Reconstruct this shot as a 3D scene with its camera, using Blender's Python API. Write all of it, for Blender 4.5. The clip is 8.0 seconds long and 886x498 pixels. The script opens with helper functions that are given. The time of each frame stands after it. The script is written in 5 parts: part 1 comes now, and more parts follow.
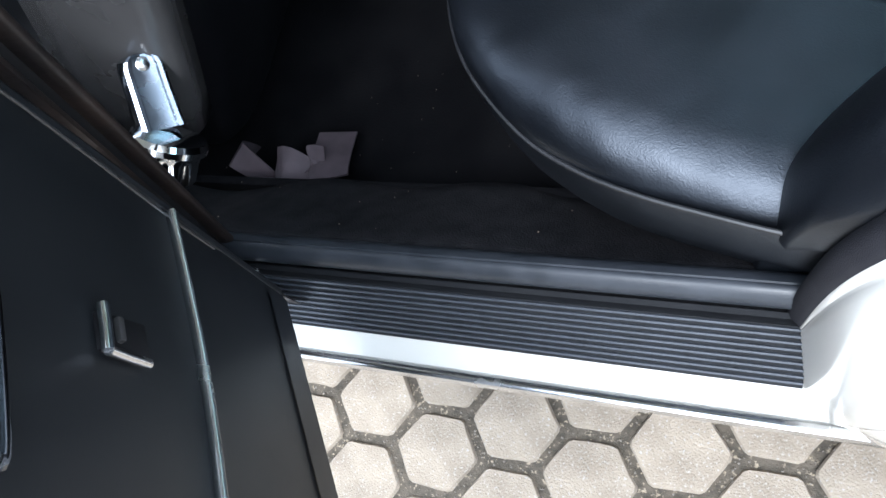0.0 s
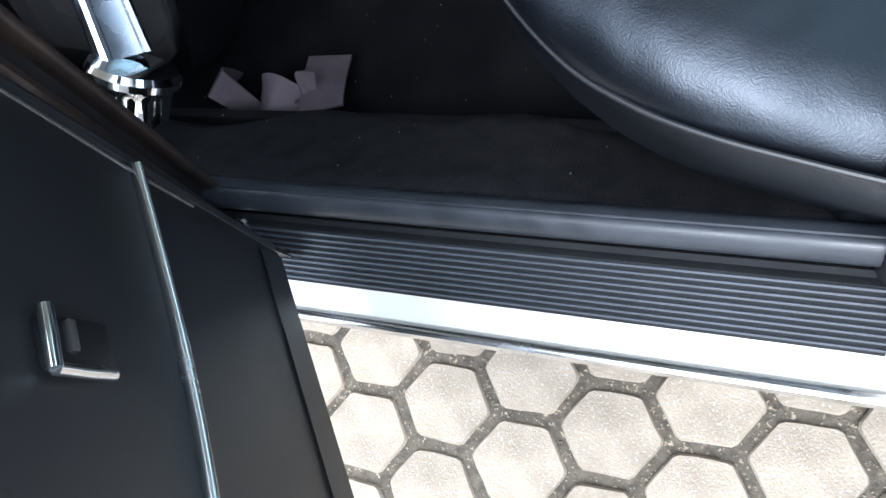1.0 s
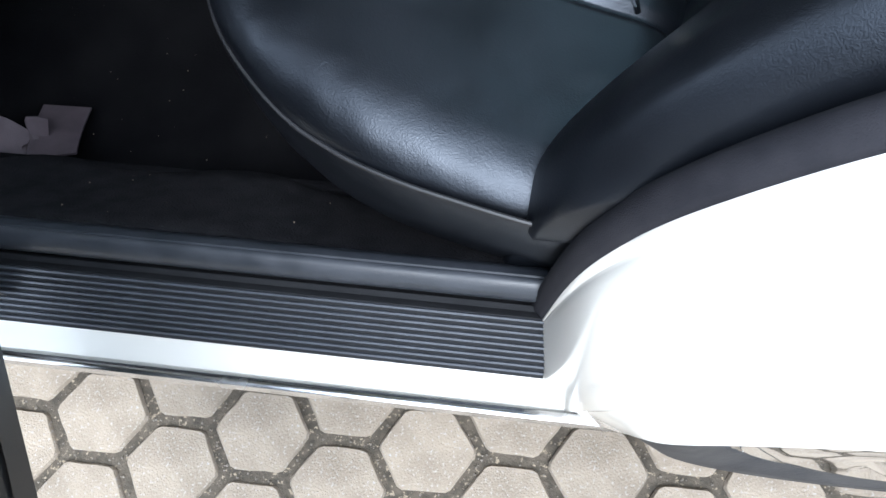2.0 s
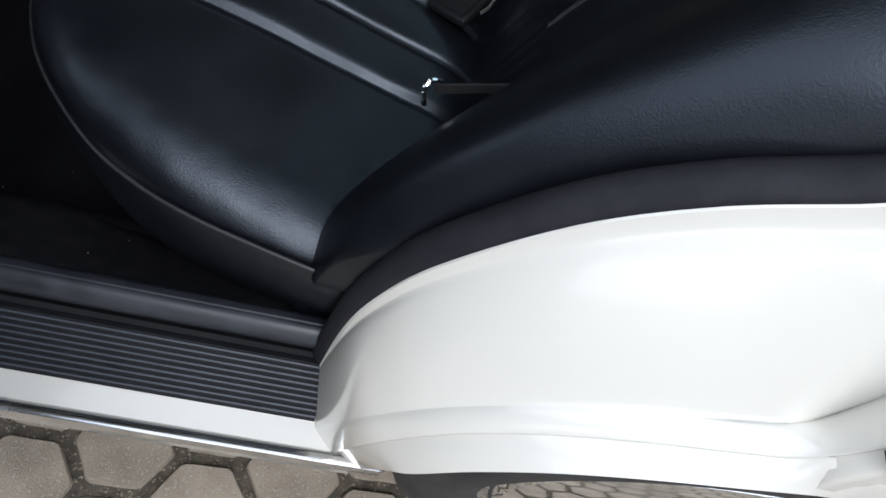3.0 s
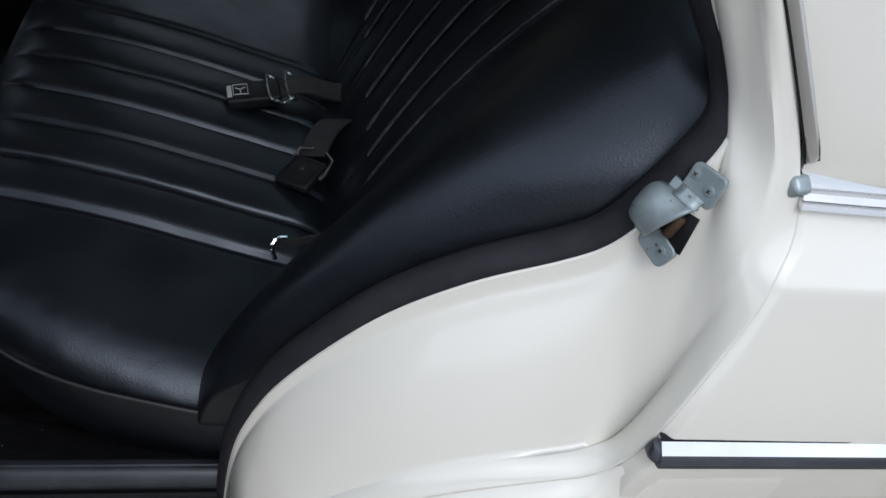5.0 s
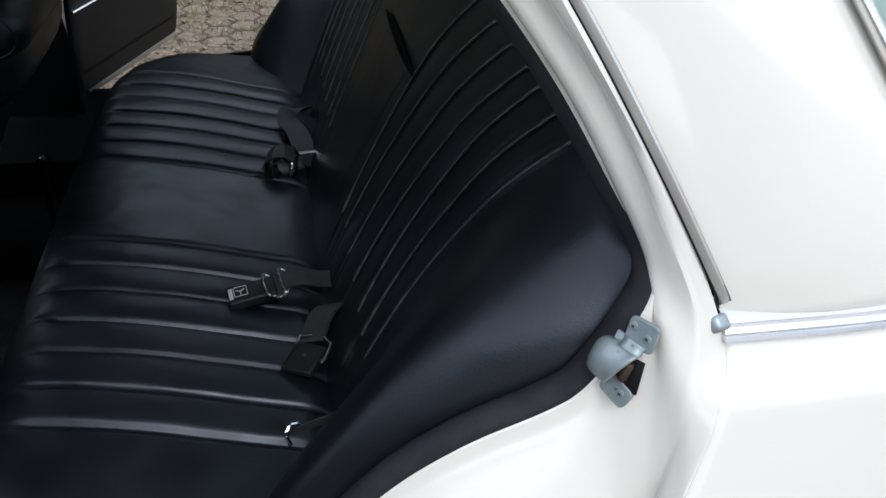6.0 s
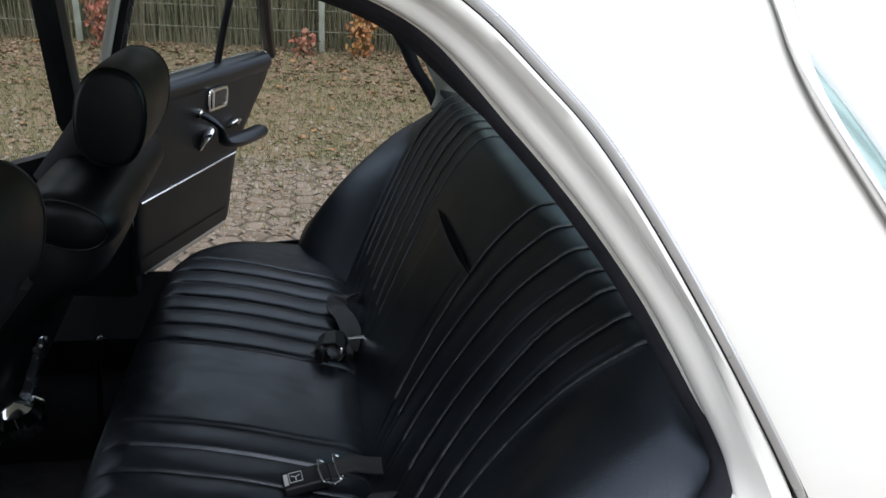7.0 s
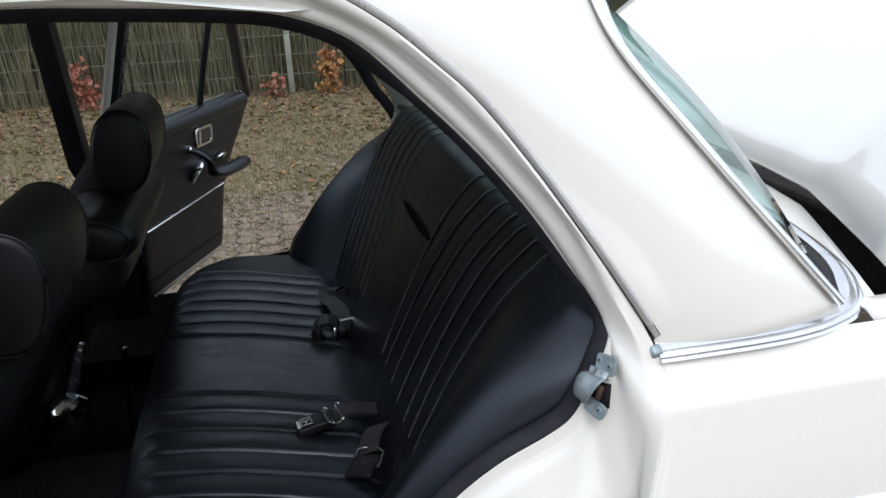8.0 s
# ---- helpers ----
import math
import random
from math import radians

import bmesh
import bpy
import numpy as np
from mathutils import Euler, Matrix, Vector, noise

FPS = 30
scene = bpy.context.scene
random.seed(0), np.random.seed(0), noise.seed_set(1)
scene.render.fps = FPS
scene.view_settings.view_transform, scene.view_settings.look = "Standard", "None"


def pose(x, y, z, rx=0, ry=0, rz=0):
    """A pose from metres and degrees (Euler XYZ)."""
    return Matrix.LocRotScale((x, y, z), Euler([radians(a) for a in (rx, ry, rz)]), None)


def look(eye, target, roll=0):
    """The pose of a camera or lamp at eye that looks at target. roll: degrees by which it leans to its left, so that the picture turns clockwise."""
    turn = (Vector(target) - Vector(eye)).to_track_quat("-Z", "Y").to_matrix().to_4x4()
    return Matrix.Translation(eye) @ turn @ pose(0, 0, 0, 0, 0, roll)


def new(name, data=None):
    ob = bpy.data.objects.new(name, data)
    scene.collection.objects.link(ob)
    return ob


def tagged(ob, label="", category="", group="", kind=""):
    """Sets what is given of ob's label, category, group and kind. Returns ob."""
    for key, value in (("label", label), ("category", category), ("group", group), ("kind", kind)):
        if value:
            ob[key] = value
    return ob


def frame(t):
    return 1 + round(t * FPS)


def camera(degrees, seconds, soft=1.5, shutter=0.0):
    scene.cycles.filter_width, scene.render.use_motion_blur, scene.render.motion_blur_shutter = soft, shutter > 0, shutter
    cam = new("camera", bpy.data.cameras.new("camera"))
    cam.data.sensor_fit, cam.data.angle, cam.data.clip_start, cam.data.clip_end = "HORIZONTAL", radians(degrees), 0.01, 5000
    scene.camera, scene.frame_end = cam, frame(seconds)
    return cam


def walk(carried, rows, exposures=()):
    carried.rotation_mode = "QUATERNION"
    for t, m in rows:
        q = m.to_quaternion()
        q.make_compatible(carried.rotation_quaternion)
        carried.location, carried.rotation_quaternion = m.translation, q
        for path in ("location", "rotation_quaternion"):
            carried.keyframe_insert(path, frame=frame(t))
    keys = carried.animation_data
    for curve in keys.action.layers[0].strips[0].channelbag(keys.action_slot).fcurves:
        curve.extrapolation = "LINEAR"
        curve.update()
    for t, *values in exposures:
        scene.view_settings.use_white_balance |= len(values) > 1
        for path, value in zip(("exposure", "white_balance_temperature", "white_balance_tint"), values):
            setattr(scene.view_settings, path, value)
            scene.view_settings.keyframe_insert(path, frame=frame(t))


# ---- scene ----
cam = camera(62.2, 8.0)
PATH = [
    (0, (0.575, -0.046, 1.085), (-0.213, 0.472, -0.679), -49.1),
    (0.3, (0.532, -0.012, 1.053), (-0.095, 0.302, -0.273), -56.4),
    (0.5, (0.511, -0.007, 1.04), (-0.359, 0.364, -0.722), -58.9),
    (0.8, (0.502, -0.004, 1.021), (-0.118, 0.230, -0.325), -60.4),
    (1, (0.508, -0.001, 1.011), (-0.232, 0.312, -0.821), -59.4),
    (1.3, (0.519, -0.010, 1.012), (0.074, 0.281, -0.390), -49.9),
    (1.5, (0.533, -0.023, 1.025), (0.031, 0.438, -0.856), -40.7),
    (1.8, (0.552, -0.044, 1.038), (0.324, 0.390, -0.380), -21.6),
    (2, (0.569, -0.061, 1.048), (0.412, 0.601, -0.833), -7.1),
    (2.2, (0.582, -0.073, 1.06), (0.544, 0.666, -0.798), 3.9),
    (3.3, (0.615, -0.131, 1.113), (0.952, 0.872, -0.584), 29.8),
    (3.5, (0.626, -0.141, 1.118), (0.982, 0.904, -0.55), 31.0),
    (3.8, (0.637, -0.157, 1.129), (0.940, 0.663, -0.090), 33.1),
    (4, (0.65, -0.167, 1.138), (1.089, 0.964, -0.452), 34.1),
    (4.2, (0.633, -0.181, 1.149), (1.183, 0.98, -0.384), 36.8),
    (5.3, (0.705, -0.234, 1.234), (0.984, 1.149, -0.183), 6.8),
    (5.5, (0.706, -0.246, 1.25), (0.977, 1.2, -0.105), 4.5),
    (5.8, (0.703, -0.254, 1.282), (0.936, 0.875, 0.323), 2.2),
    (6, (0.688, -0.265, 1.301), (1.057, 1.287, 0.095), 3.7),
    (6.5, (0.633, -0.276, 1.332), (1.055, 1.412, 0.346), 5.9),
    (6.8, (0.615, -0.281, 1.336), (0.911, 1.038, 0.686), 4.7),
    (7, (0.607, -0.294, 1.345), (0.976, 1.504, 0.553), 4.0),
    (7.5, (0.619, -0.381, 1.35), (1.01, 1.452, 0.653), -0.3),
    (7.8, (0.609, -0.486, 1.350), (0.922, 0.877, 0.809), -1.3),
    (8, (0.603, -0.577, 1.351), (1.001, 1.245, 0.628), -2.4),
]
EXPOSURES = [(0.0, 1.97, 5740, 9), (1.0, 2.17, 5720, 9), (1.5, 2.02, 5740, 9), (2.2, 1.66, 5820, 9), (3.3, 0.25, 6150, 11), (4.2, 0.05, 6200, 11), (5.3, 0.10, 6100, 11), (6.0, 0.46, 6100, 11), (6.5, 0.64, 6150, 12), (7.0, 0.72, 6180, 12), (7.5, 0.62, 6180, 12), (8.0, 0.40, 6180, 12)]
walk(cam, [(t, look(eye, target, roll)) for t, eye, target, roll in PATH], EXPOSURES)

# ---- world and light ----
world = bpy.data.worlds.new("overcast_sky")
scene.world = world
world.use_nodes = True
wn = world.node_tree
sky = wn.nodes.new("ShaderNodeTexSky")
sky.sky_type = "NISHITA"
sky.sun_disc = False
sky.sun_elevation = radians(48)
sky.sun_rotation = radians(166)
sky.air_density, sky.dust_density, sky.ozone_density = 1.0, 2.0, 1.0
grey = wn.nodes.new("ShaderNodeHueSaturation")
grey.inputs["Saturation"].default_value = 0.62
wn.links.new(sky.outputs[0], grey.inputs["Color"])
cloud = wn.nodes.new("ShaderNodeMix")
cloud.data_type = "RGBA"
cloud.inputs["Factor"].default_value = 0.7
cloud.inputs["B"].default_value = (7.6, 8.2, 8.9, 1)
wn.links.new(grey.outputs[0], cloud.inputs["A"])
back = wn.nodes["Background"]
back.inputs["Strength"].default_value = 0.15
# uneven cloud cover
cn = wn.nodes.new("ShaderNodeTexNoise")
cn.inputs["Scale"].default_value, cn.inputs["Detail"].default_value = 2.4, 5.0
wn.links.new(wn.nodes.new("ShaderNodeTexCoord").outputs["Generated"], cn.inputs["Vector"])
cr = wn.nodes.new("ShaderNodeMapRange")
cr.inputs["From Min"].default_value, cr.inputs["From Max"].default_value = 0.36, 0.64
cr.inputs["To Min"].default_value, cr.inputs["To Max"].default_value = 0.84, 1.17
wn.links.new(cn.outputs["Fac"], cr.inputs["Value"])
cm = wn.nodes.new("ShaderNodeVectorMath")
cm.operation = "SCALE"
wn.links.new(cloud.outputs["Result"], cm.inputs[0])
wn.links.new(cr.outputs[0], cm.inputs["Scale"])
wn.links.new(cm.outputs[0], back.inputs["Color"])

sun_data = bpy.data.lights.new("sun", "SUN")
sun_data.energy = 0.9
sun_data.angle = radians(25)
sun_data.color = (1.0, 0.985, 0.965)
sun = new("sun", sun_data)
sun.matrix_world = look((0, 0, 6), (-0.9, 3.6, 0))

# ---- materials ----


def mat(name, color, rough=0.5, metal=0.0, color2=None, scale=20.0, bump=0.0, bscale=200.0, coat=0.0, spec=0.5,
        detail=4.0, kind="noise", rvar=0.0, fine=None, mixlo=0.35, mixhi=0.65, each=0.0):
    m = bpy.data.materials.new(name)
    m.use_nodes = True
    nt = m.node_tree
    b = nt.nodes["Principled BSDF"]
    b.inputs["Roughness"].default_value = rough
    b.inputs["Metallic"].default_value = metal
    b.inputs["Specular IOR Level"].default_value = spec
    b.inputs["Coat Weight"].default_value = coat
    b.inputs["Coat Roughness"].default_value = 0.05
    co = nt.nodes.new("ShaderNodeTexCoord").outputs["Object"]
    n1 = nt.nodes.new("ShaderNodeTexNoise")
    n1.inputs["Scale"].default_value, n1.inputs["Detail"].default_value = scale, detail
    nt.links.new(co, n1.inputs["Vector"])
    ramp = nt.nodes.new("ShaderNodeMapRange")
    ramp.inputs["From Min"].default_value, ramp.inputs["From Max"].default_value = mixlo, mixhi
    nt.links.new(n1.outputs["Fac"], ramp.inputs["Value"])
    mix = nt.nodes.new("ShaderNodeMix")
    mix.data_type = "RGBA"
    mix.inputs["A"].default_value = (*color, 1)
    mix.inputs["B"].default_value = (*(color2 or color), 1)
    nt.links.new(ramp.outputs[0], mix.inputs["Factor"])
    out = mix.outputs["Result"]
    if fine:
        n3 = nt.nodes.new("ShaderNodeTexNoise")
        n3.inputs["Scale"].default_value, n3.inputs["Detail"].default_value = fine[0], 3
        nt.links.new(co, n3.inputs["Vector"])
        r3 = nt.nodes.new("ShaderNodeMapRange")
        r3.inputs["From Min"].default_value, r3.inputs["From Max"].default_value = fine[2], fine[3]
        nt.links.new(n3.outputs["Fac"], r3.inputs["Value"])
        m3 = nt.nodes.new("ShaderNodeMix")
        m3.data_type = "RGBA"
        m3.inputs["B"].default_value = (*fine[1], 1)
        nt.links.new(out, m3.inputs["A"])
        nt.links.new(r3.outputs[0], m3.inputs["Factor"])
        out = m3.outputs["Result"]
    if each:
        info = nt.nodes.new("ShaderNodeObjectInfo")
        hs = nt.nodes.new("ShaderNodeHueSaturation")
        mr = nt.nodes.new("ShaderNodeMapRange")
        mr.inputs["To Min"].default_value, mr.inputs["To Max"].default_value = 1 - each, 1 + each
        nt.links.new(info.outputs["Random"], mr.inputs["Value"])
        nt.links.new(mr.outputs[0], hs.inputs["Value"])
        nt.links.new(out, hs.inputs["Color"])
        out = hs.outputs[0]
    nt.links.new(out, b.inputs["Base Color"])
    if rvar:
        rr = nt.nodes.new("ShaderNodeMapRange")
        rr.inputs["To Min"].default_value, rr.inputs["To Max"].default_value = max(rough - rvar, 0.02), rough + rvar
        nt.links.new(ramp.outputs[0], rr.inputs["Value"])
        nt.links.new(rr.outputs[0], b.inputs["Roughness"])
    if bump:
        if kind == "leather":
            n2 = nt.nodes.new("ShaderNodeTexVoronoi")
            n2.inputs["Scale"].default_value = bscale
            warp = nt.nodes.new("ShaderNodeTexNoise")
            warp.inputs["Scale"].default_value = bscale * 0.4
            nt.links.new(co, warp.inputs["Vector"])
            ad = nt.nodes.new("ShaderNodeMix")
            ad.data_type = "RGBA"
            ad.inputs["Factor"].default_value = 0.03
            nt.links.new(co, ad.inputs["A"])
            nt.links.new(warp.outputs["Color"], ad.inputs["B"])
            nt.links.new(ad.outputs["Result"], n2.inputs["Vector"])
            h = n2.outputs["Distance"]
        else:
            n2 = nt.nodes.new("ShaderNodeTexNoise")
            n2.inputs["Scale"].default_value, n2.inputs["Detail"].default_value = bscale, 5
            nt.links.new(co, n2.inputs["Vector"])
            h = n2.outputs["Fac"]
        bp = nt.nodes.new("ShaderNodeBump")
        bp.inputs["Strength"].default_value = bump
        bp.inputs["Distance"].default_value = 0.002
        nt.links.new(h, bp.inputs["Height"])
        nt.links.new(bp.outputs[0], b.inputs["Normal"])
    return m


PAINT = mat("ivory_paint", (0.80, 0.772, 0.705), 0.22, color2=(0.785, 0.757, 0.685), scale=3, coat=1.0, mixlo=0.2, mixhi=0.8)
VINYL = mat("black_vinyl", (0.0030, 0.0037, 0.0052), 0.37, color2=(0.0046, 0.0054, 0.0074), scale=9, bump=0.085, bscale=300, kind="leather", rvar=0.05, spec=0.62)
VINYL.node_tree.nodes["Principled BSDF"].inputs["Specular Tint"].default_value = (0.80, 0.88, 1.0, 1)
# Front seats' copy of the vinyl, dimmed for the shade they sit in
SEAT_VINYL = mat("shaded_seat_vinyl", (0.0027, 0.0031, 0.0040), 0.42, color2=(0.0044, 0.0050, 0.0062), scale=9, bump=0.06, bscale=300, kind="leather", rvar=0.05, spec=0.30)
SATIN = mat("satin_grey_cover", (0.055, 0.053, 0.052), 0.28, color2=(0.038, 0.036, 0.036), scale=8, rvar=0.08)
VINYL_DOOR = mat("door_vinyl", (0.0080, 0.0092, 0.0112), 0.40, color2=(0.0120, 0.0132, 0.0150), scale=7, bump=0.15, bscale=700, kind="leather", rvar=0.06, spec=0.39)
WELT = mat("pale_seam_vinyl", (0.085, 0.086, 0.088), 0.5, color2=(0.022, 0.0225, 0.024), scale=90, spec=0.4)
PIPING = mat("piping_vinyl", (0.010, 0.0105, 0.012), 0.42, color2=(0.02, 0.02, 0.022), scale=30)
RUBBER = mat("ribbed_rubber", (0.021, 0.0245, 0.030), 0.40, color2=(0.034, 0.038, 0.046), scale=25, bump=0.1, bscale=500, rvar=0.08, spec=0.5)
# One rubber in two tones: groove shade put into the darker base colour
RIB = mat("pale_rib_rubber", (0.068, 0.075, 0.088), 0.36, color2=(0.050, 0.056, 0.066), scale=25, rvar=0.08, spec=0.5)
GROOVE_SHADE = mat("groove_shade_rubber", (0.007, 0.0075, 0.009), 0.7, color2=(0.011, 0.0115, 0.013), scale=30, bump=0.15, bscale=300, spec=0.3)
SEAL = mat("seal_cloth", (0.018, 0.018, 0.022), 0.75, color2=(0.026, 0.0255, 0.030), scale=40, bump=0.3, bscale=900, spec=0.2)
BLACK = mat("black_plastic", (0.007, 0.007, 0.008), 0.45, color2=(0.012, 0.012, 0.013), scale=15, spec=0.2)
TRIMBROWN = mat("worn_pillar_rubber", (0.014, 0.0115, 0.0110), 0.45, color2=(0.030, 0.021, 0.017), scale=14, bump=0.2, bscale=200, spec=0.38)
CHROME = mat("chrome", (0.86, 0.87, 0.88), 0.07, 1.0, color2=(0.78, 0.79, 0.8), scale=12, rvar=0.04)
GUTTER_GREY = mat("dulled_gutter_trim", (0.58, 0.57, 0.55), 0.26, 0.5, color2=(0.46, 0.45, 0.43), scale=14, rvar=0.08)
# Chrome base dimmed blue-grey to stand in for dark reflections on the lever
LEVER_CHROME = mat("dim_reflection_chrome", (0.42, 0.46, 0.52), 0.24, 1.0, color2=(0.32, 0.36, 0.41), scale=30, rvar=0.06)
CHROME_DULL = mat("aluminium_trim", (0.78, 0.78, 0.78), 0.22, 1.0, color2=(0.7, 0.7, 0.7), scale=18, rvar=0.08)
ZINC = mat("zinc_plate", (0.36, 0.41, 0.42), 0.50, 0.55, color2=(0.25, 0.30, 0.315), scale=45, bump=0.12, bscale=250, rvar=0.12, fine=(120, (0.12, 0.10, 0.08), 0.66, 0.74))
RUST = mat("greasy_rust", (0.060, 0.032, 0.016), 0.6, 0.2, color2=(0.018, 0.013, 0.010), scale=90, bump=0.3, bscale=300)
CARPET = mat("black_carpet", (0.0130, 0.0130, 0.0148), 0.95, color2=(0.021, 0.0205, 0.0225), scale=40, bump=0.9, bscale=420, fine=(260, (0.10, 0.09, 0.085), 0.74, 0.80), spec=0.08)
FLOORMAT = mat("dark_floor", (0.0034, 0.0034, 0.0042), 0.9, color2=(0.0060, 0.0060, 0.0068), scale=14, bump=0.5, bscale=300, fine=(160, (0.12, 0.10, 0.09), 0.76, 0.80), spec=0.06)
STRAP = mat("mauve_webbing", (0.058, 0.044, 0.052), 0.75, color2=(0.080, 0.062, 0.071), scale=30, bump=0.3, bscale=700)
WEB = mat("black_webbing", (0.014, 0.0135, 0.0145), 0.6, color2=(0.026, 0.024, 0.025), scale=60, bump=0.4, bscale=900)
LINER = mat("headlining", (0.60, 0.60, 0.53), 0.85, color2=(0.53, 0.53, 0.47), scale=20, bump=0.3, bscale=500)
HEADLINER = mat("pale_headlining", (0.82, 0.84, 0.80), 0.9, color2=(0.76, 0.78, 0.74), scale=20, bump=0.3, bscale=500)
TYRE = mat("tyre_rubber", (0.022, 0.022, 0.024), 0.7, color2=(0.045, 0.043, 0.042), scale=18, bump=0.3, bscale=180)
UNDER = mat("underseal", (0.015, 0.014, 0.013), 0.9, color2=(0.03, 0.028, 0.025), scale=30, bump=0.5, bscale=150, spec=0.2)
PAVER_DIRTY = mat("dirty_concrete_paver", (0.205, 0.158, 0.114), 0.9, color2=(0.12, 0.088, 0.056), scale=7, bump=0.8, bscale=160, fine=(60, (0.30, 0.25, 0.19), 0.55, 0.68))
PAVER = mat("concrete_paver", (0.330, 0.272, 0.204), 0.88, color2=(0.238, 0.194, 0.144), scale=16, bump=1.0, bscale=330, fine=(230, (0.385, 0.355, 0.315), 0.57, 0.72), each=0.10)
JOINT = mat("mossy_joint_dirt", (0.055, 0.046, 0.034), 0.95, color2=(0.110, 0.090, 0.066), scale=70, bump=1.0, bscale=300, fine=(190, (0.33, 0.27, 0.19), 0.60, 0.70))
GROUND = mat("leafy_ground", (0.175, 0.122, 0.072), 0.95, color2=(0.115, 0.094, 0.045), scale=3.2, bump=1.0, bscale=50, fine=(38, (0.22, 0.16, 0.10), 0.5, 0.7))
FENCE_WIRE = mat("weathered_fence_wire", (0.17, 0.165, 0.12), 0.55, 0.3, color2=(0.12, 0.12, 0.085), scale=8)
FENCE = mat("galvanised_green_fence", (0.26, 0.27, 0.22), 0.5, 0.4, color2=(0.18, 0.20, 0.15), scale=8)
REED = mat("dry_reed", (0.195, 0.172, 0.098), 0.8, color2=(0.070, 0.082, 0.034), scale=2.0)
WOOD = mat("dark_twig", (0.07, 0.05, 0.035), 0.9, color2=(0.12, 0.09, 0.06), scale=12)
LEAF_RED = mat("red_leaf", (0.27, 0.075, 0.045), 0.6, color2=(0.20, 0.10, 0.05), scale=6)
LEAF_YELLOW = mat("yellow_leaf", (0.34, 0.185, 0.055), 0.6, color2=(0.28, 0.11, 0.04), scale=6)
LEAF_DARK = mat("withered_leaf", (0.105, 0.062, 0.032), 0.8, color2=(0.17, 0.105, 0.058), scale=9)
LEAF_GREEN = mat("hedge_leaf", (0.06, 0.075, 0.022), 0.6, color2=(0.12, 0.12, 0.04), scale=4)
LEAF_FALLEN = mat("fallen_leaf", (0.175, 0.108, 0.056), 0.8, color2=(0.235, 0.158, 0.09), scale=9)
GRASS = mat("short_grass", (0.09, 0.11, 0.03), 0.8, color2=(0.17, 0.15, 0.06), scale=1.5)
GRIT = mat("joint_grit", (0.15, 0.13, 0.105), 0.9, color2=(0.24, 0.21, 0.17), scale=50)
DIRT = mat("pale_grit", (0.28, 0.232, 0.172), 0.9, color2=(0.17, 0.145, 0.105), scale=50)
LABEL = mat("buckle_emblem_grey", (0.45, 0.45, 0.45), 0.4, 0.3)
HEDGE = mat("far_hedge", (0.035, 0.04, 0.02), 0.95, color2=(0.07, 0.06, 0.03), scale=1.6, bump=1.0, bscale=12)


def glass_mat(name, tint, low=0.04, high=0.9):
    """Thin sheet of glass: tinted see-through body with a glossy coat."""
    m = bpy.data.materials.new(name)
    m.use_nodes = True
    nt = m.node_tree
    nt.nodes.remove(nt.nodes["Principled BSDF"])
    clear = nt.nodes.new("ShaderNodeBsdfTransparent")
    clear.inputs["Color"].default_value = (*tint, 1)
    gloss = nt.nodes.new("ShaderNodeBsdfGlossy")
    gloss.inputs["Roughness"].default_value = 0.01
    lay = nt.nodes.new("ShaderNodeLayerWeight")
    power = nt.nodes.new("ShaderNodeMath")
    power.operation = "POWER"
    power.inputs[1].default_value = 5.0
    nt.links.new(lay.outputs["Facing"], power.inputs[0])
    fres = nt.nodes.new("ShaderNodeMath")
    fres.operation = "MULTIPLY_ADD"
    fres.inputs[1].default_value, fres.inputs[2].default_value = high, low
    nt.links.new(power.outputs[0], fres.inputs[0])
    mix = nt.nodes.new("ShaderNodeMixShader")
    nt.links.new(fres.outputs[0], mix.inputs[0])
    nt.links.new(clear.outputs[0], mix.inputs[1])
    nt.links.new(gloss.outputs[0], mix.inputs[2])
    nt.links.new(mix.outputs[0], nt.nodes["Material Output"].inputs["Surface"])
    return m


PANE = glass_mat("clear_door_glass", (0.90, 0.94, 0.92), 0.02, 0.4)
GLASS = glass_mat("green_tinted_glass", (0.66, 0.88, 0.87), 0.10, 0.9)

# ---- mesh helpers ----
CY = 0.885  # the car's middle plane


def finish(bm, angle=38):
    bmesh.ops.recalc_face_normals(bm, faces=bm.faces)
    lim = radians(angle)
    for f in bm.faces:
        f.smooth = True
    for e in bm.edges:
        if len(e.link_faces) == 2 and e.calc_face_angle(0) > lim:
            e.smooth = False
    return bm


def part(name, bm, material, parent=None, label="", thick=0.0, off=-1.0, angle=38):
    finish(bm, angle)
    me = bpy.data.meshes.new(name)
    bm.to_mesh(me)
    bm.free()
    me.materials.append(material)
    ob = new(name, me)
    if parent:
        ob.parent = parent
        if parent.type == "EMPTY":
            ob.matrix_parent_inverse = Matrix.Translation(parent.location).inverted()
    if label:
        tagged(ob, label)
    if thick:
        md = ob.modifiers.new("thickness", "SOLIDIFY")
        md.thickness, md.offset = thick, off
    return ob


def thing(name, at, label, category, group="", kind=""):
    e = new(name)
    e.location = at
    e.empty_display_size = 0.1
    return tagged(e, label, category, group, kind)


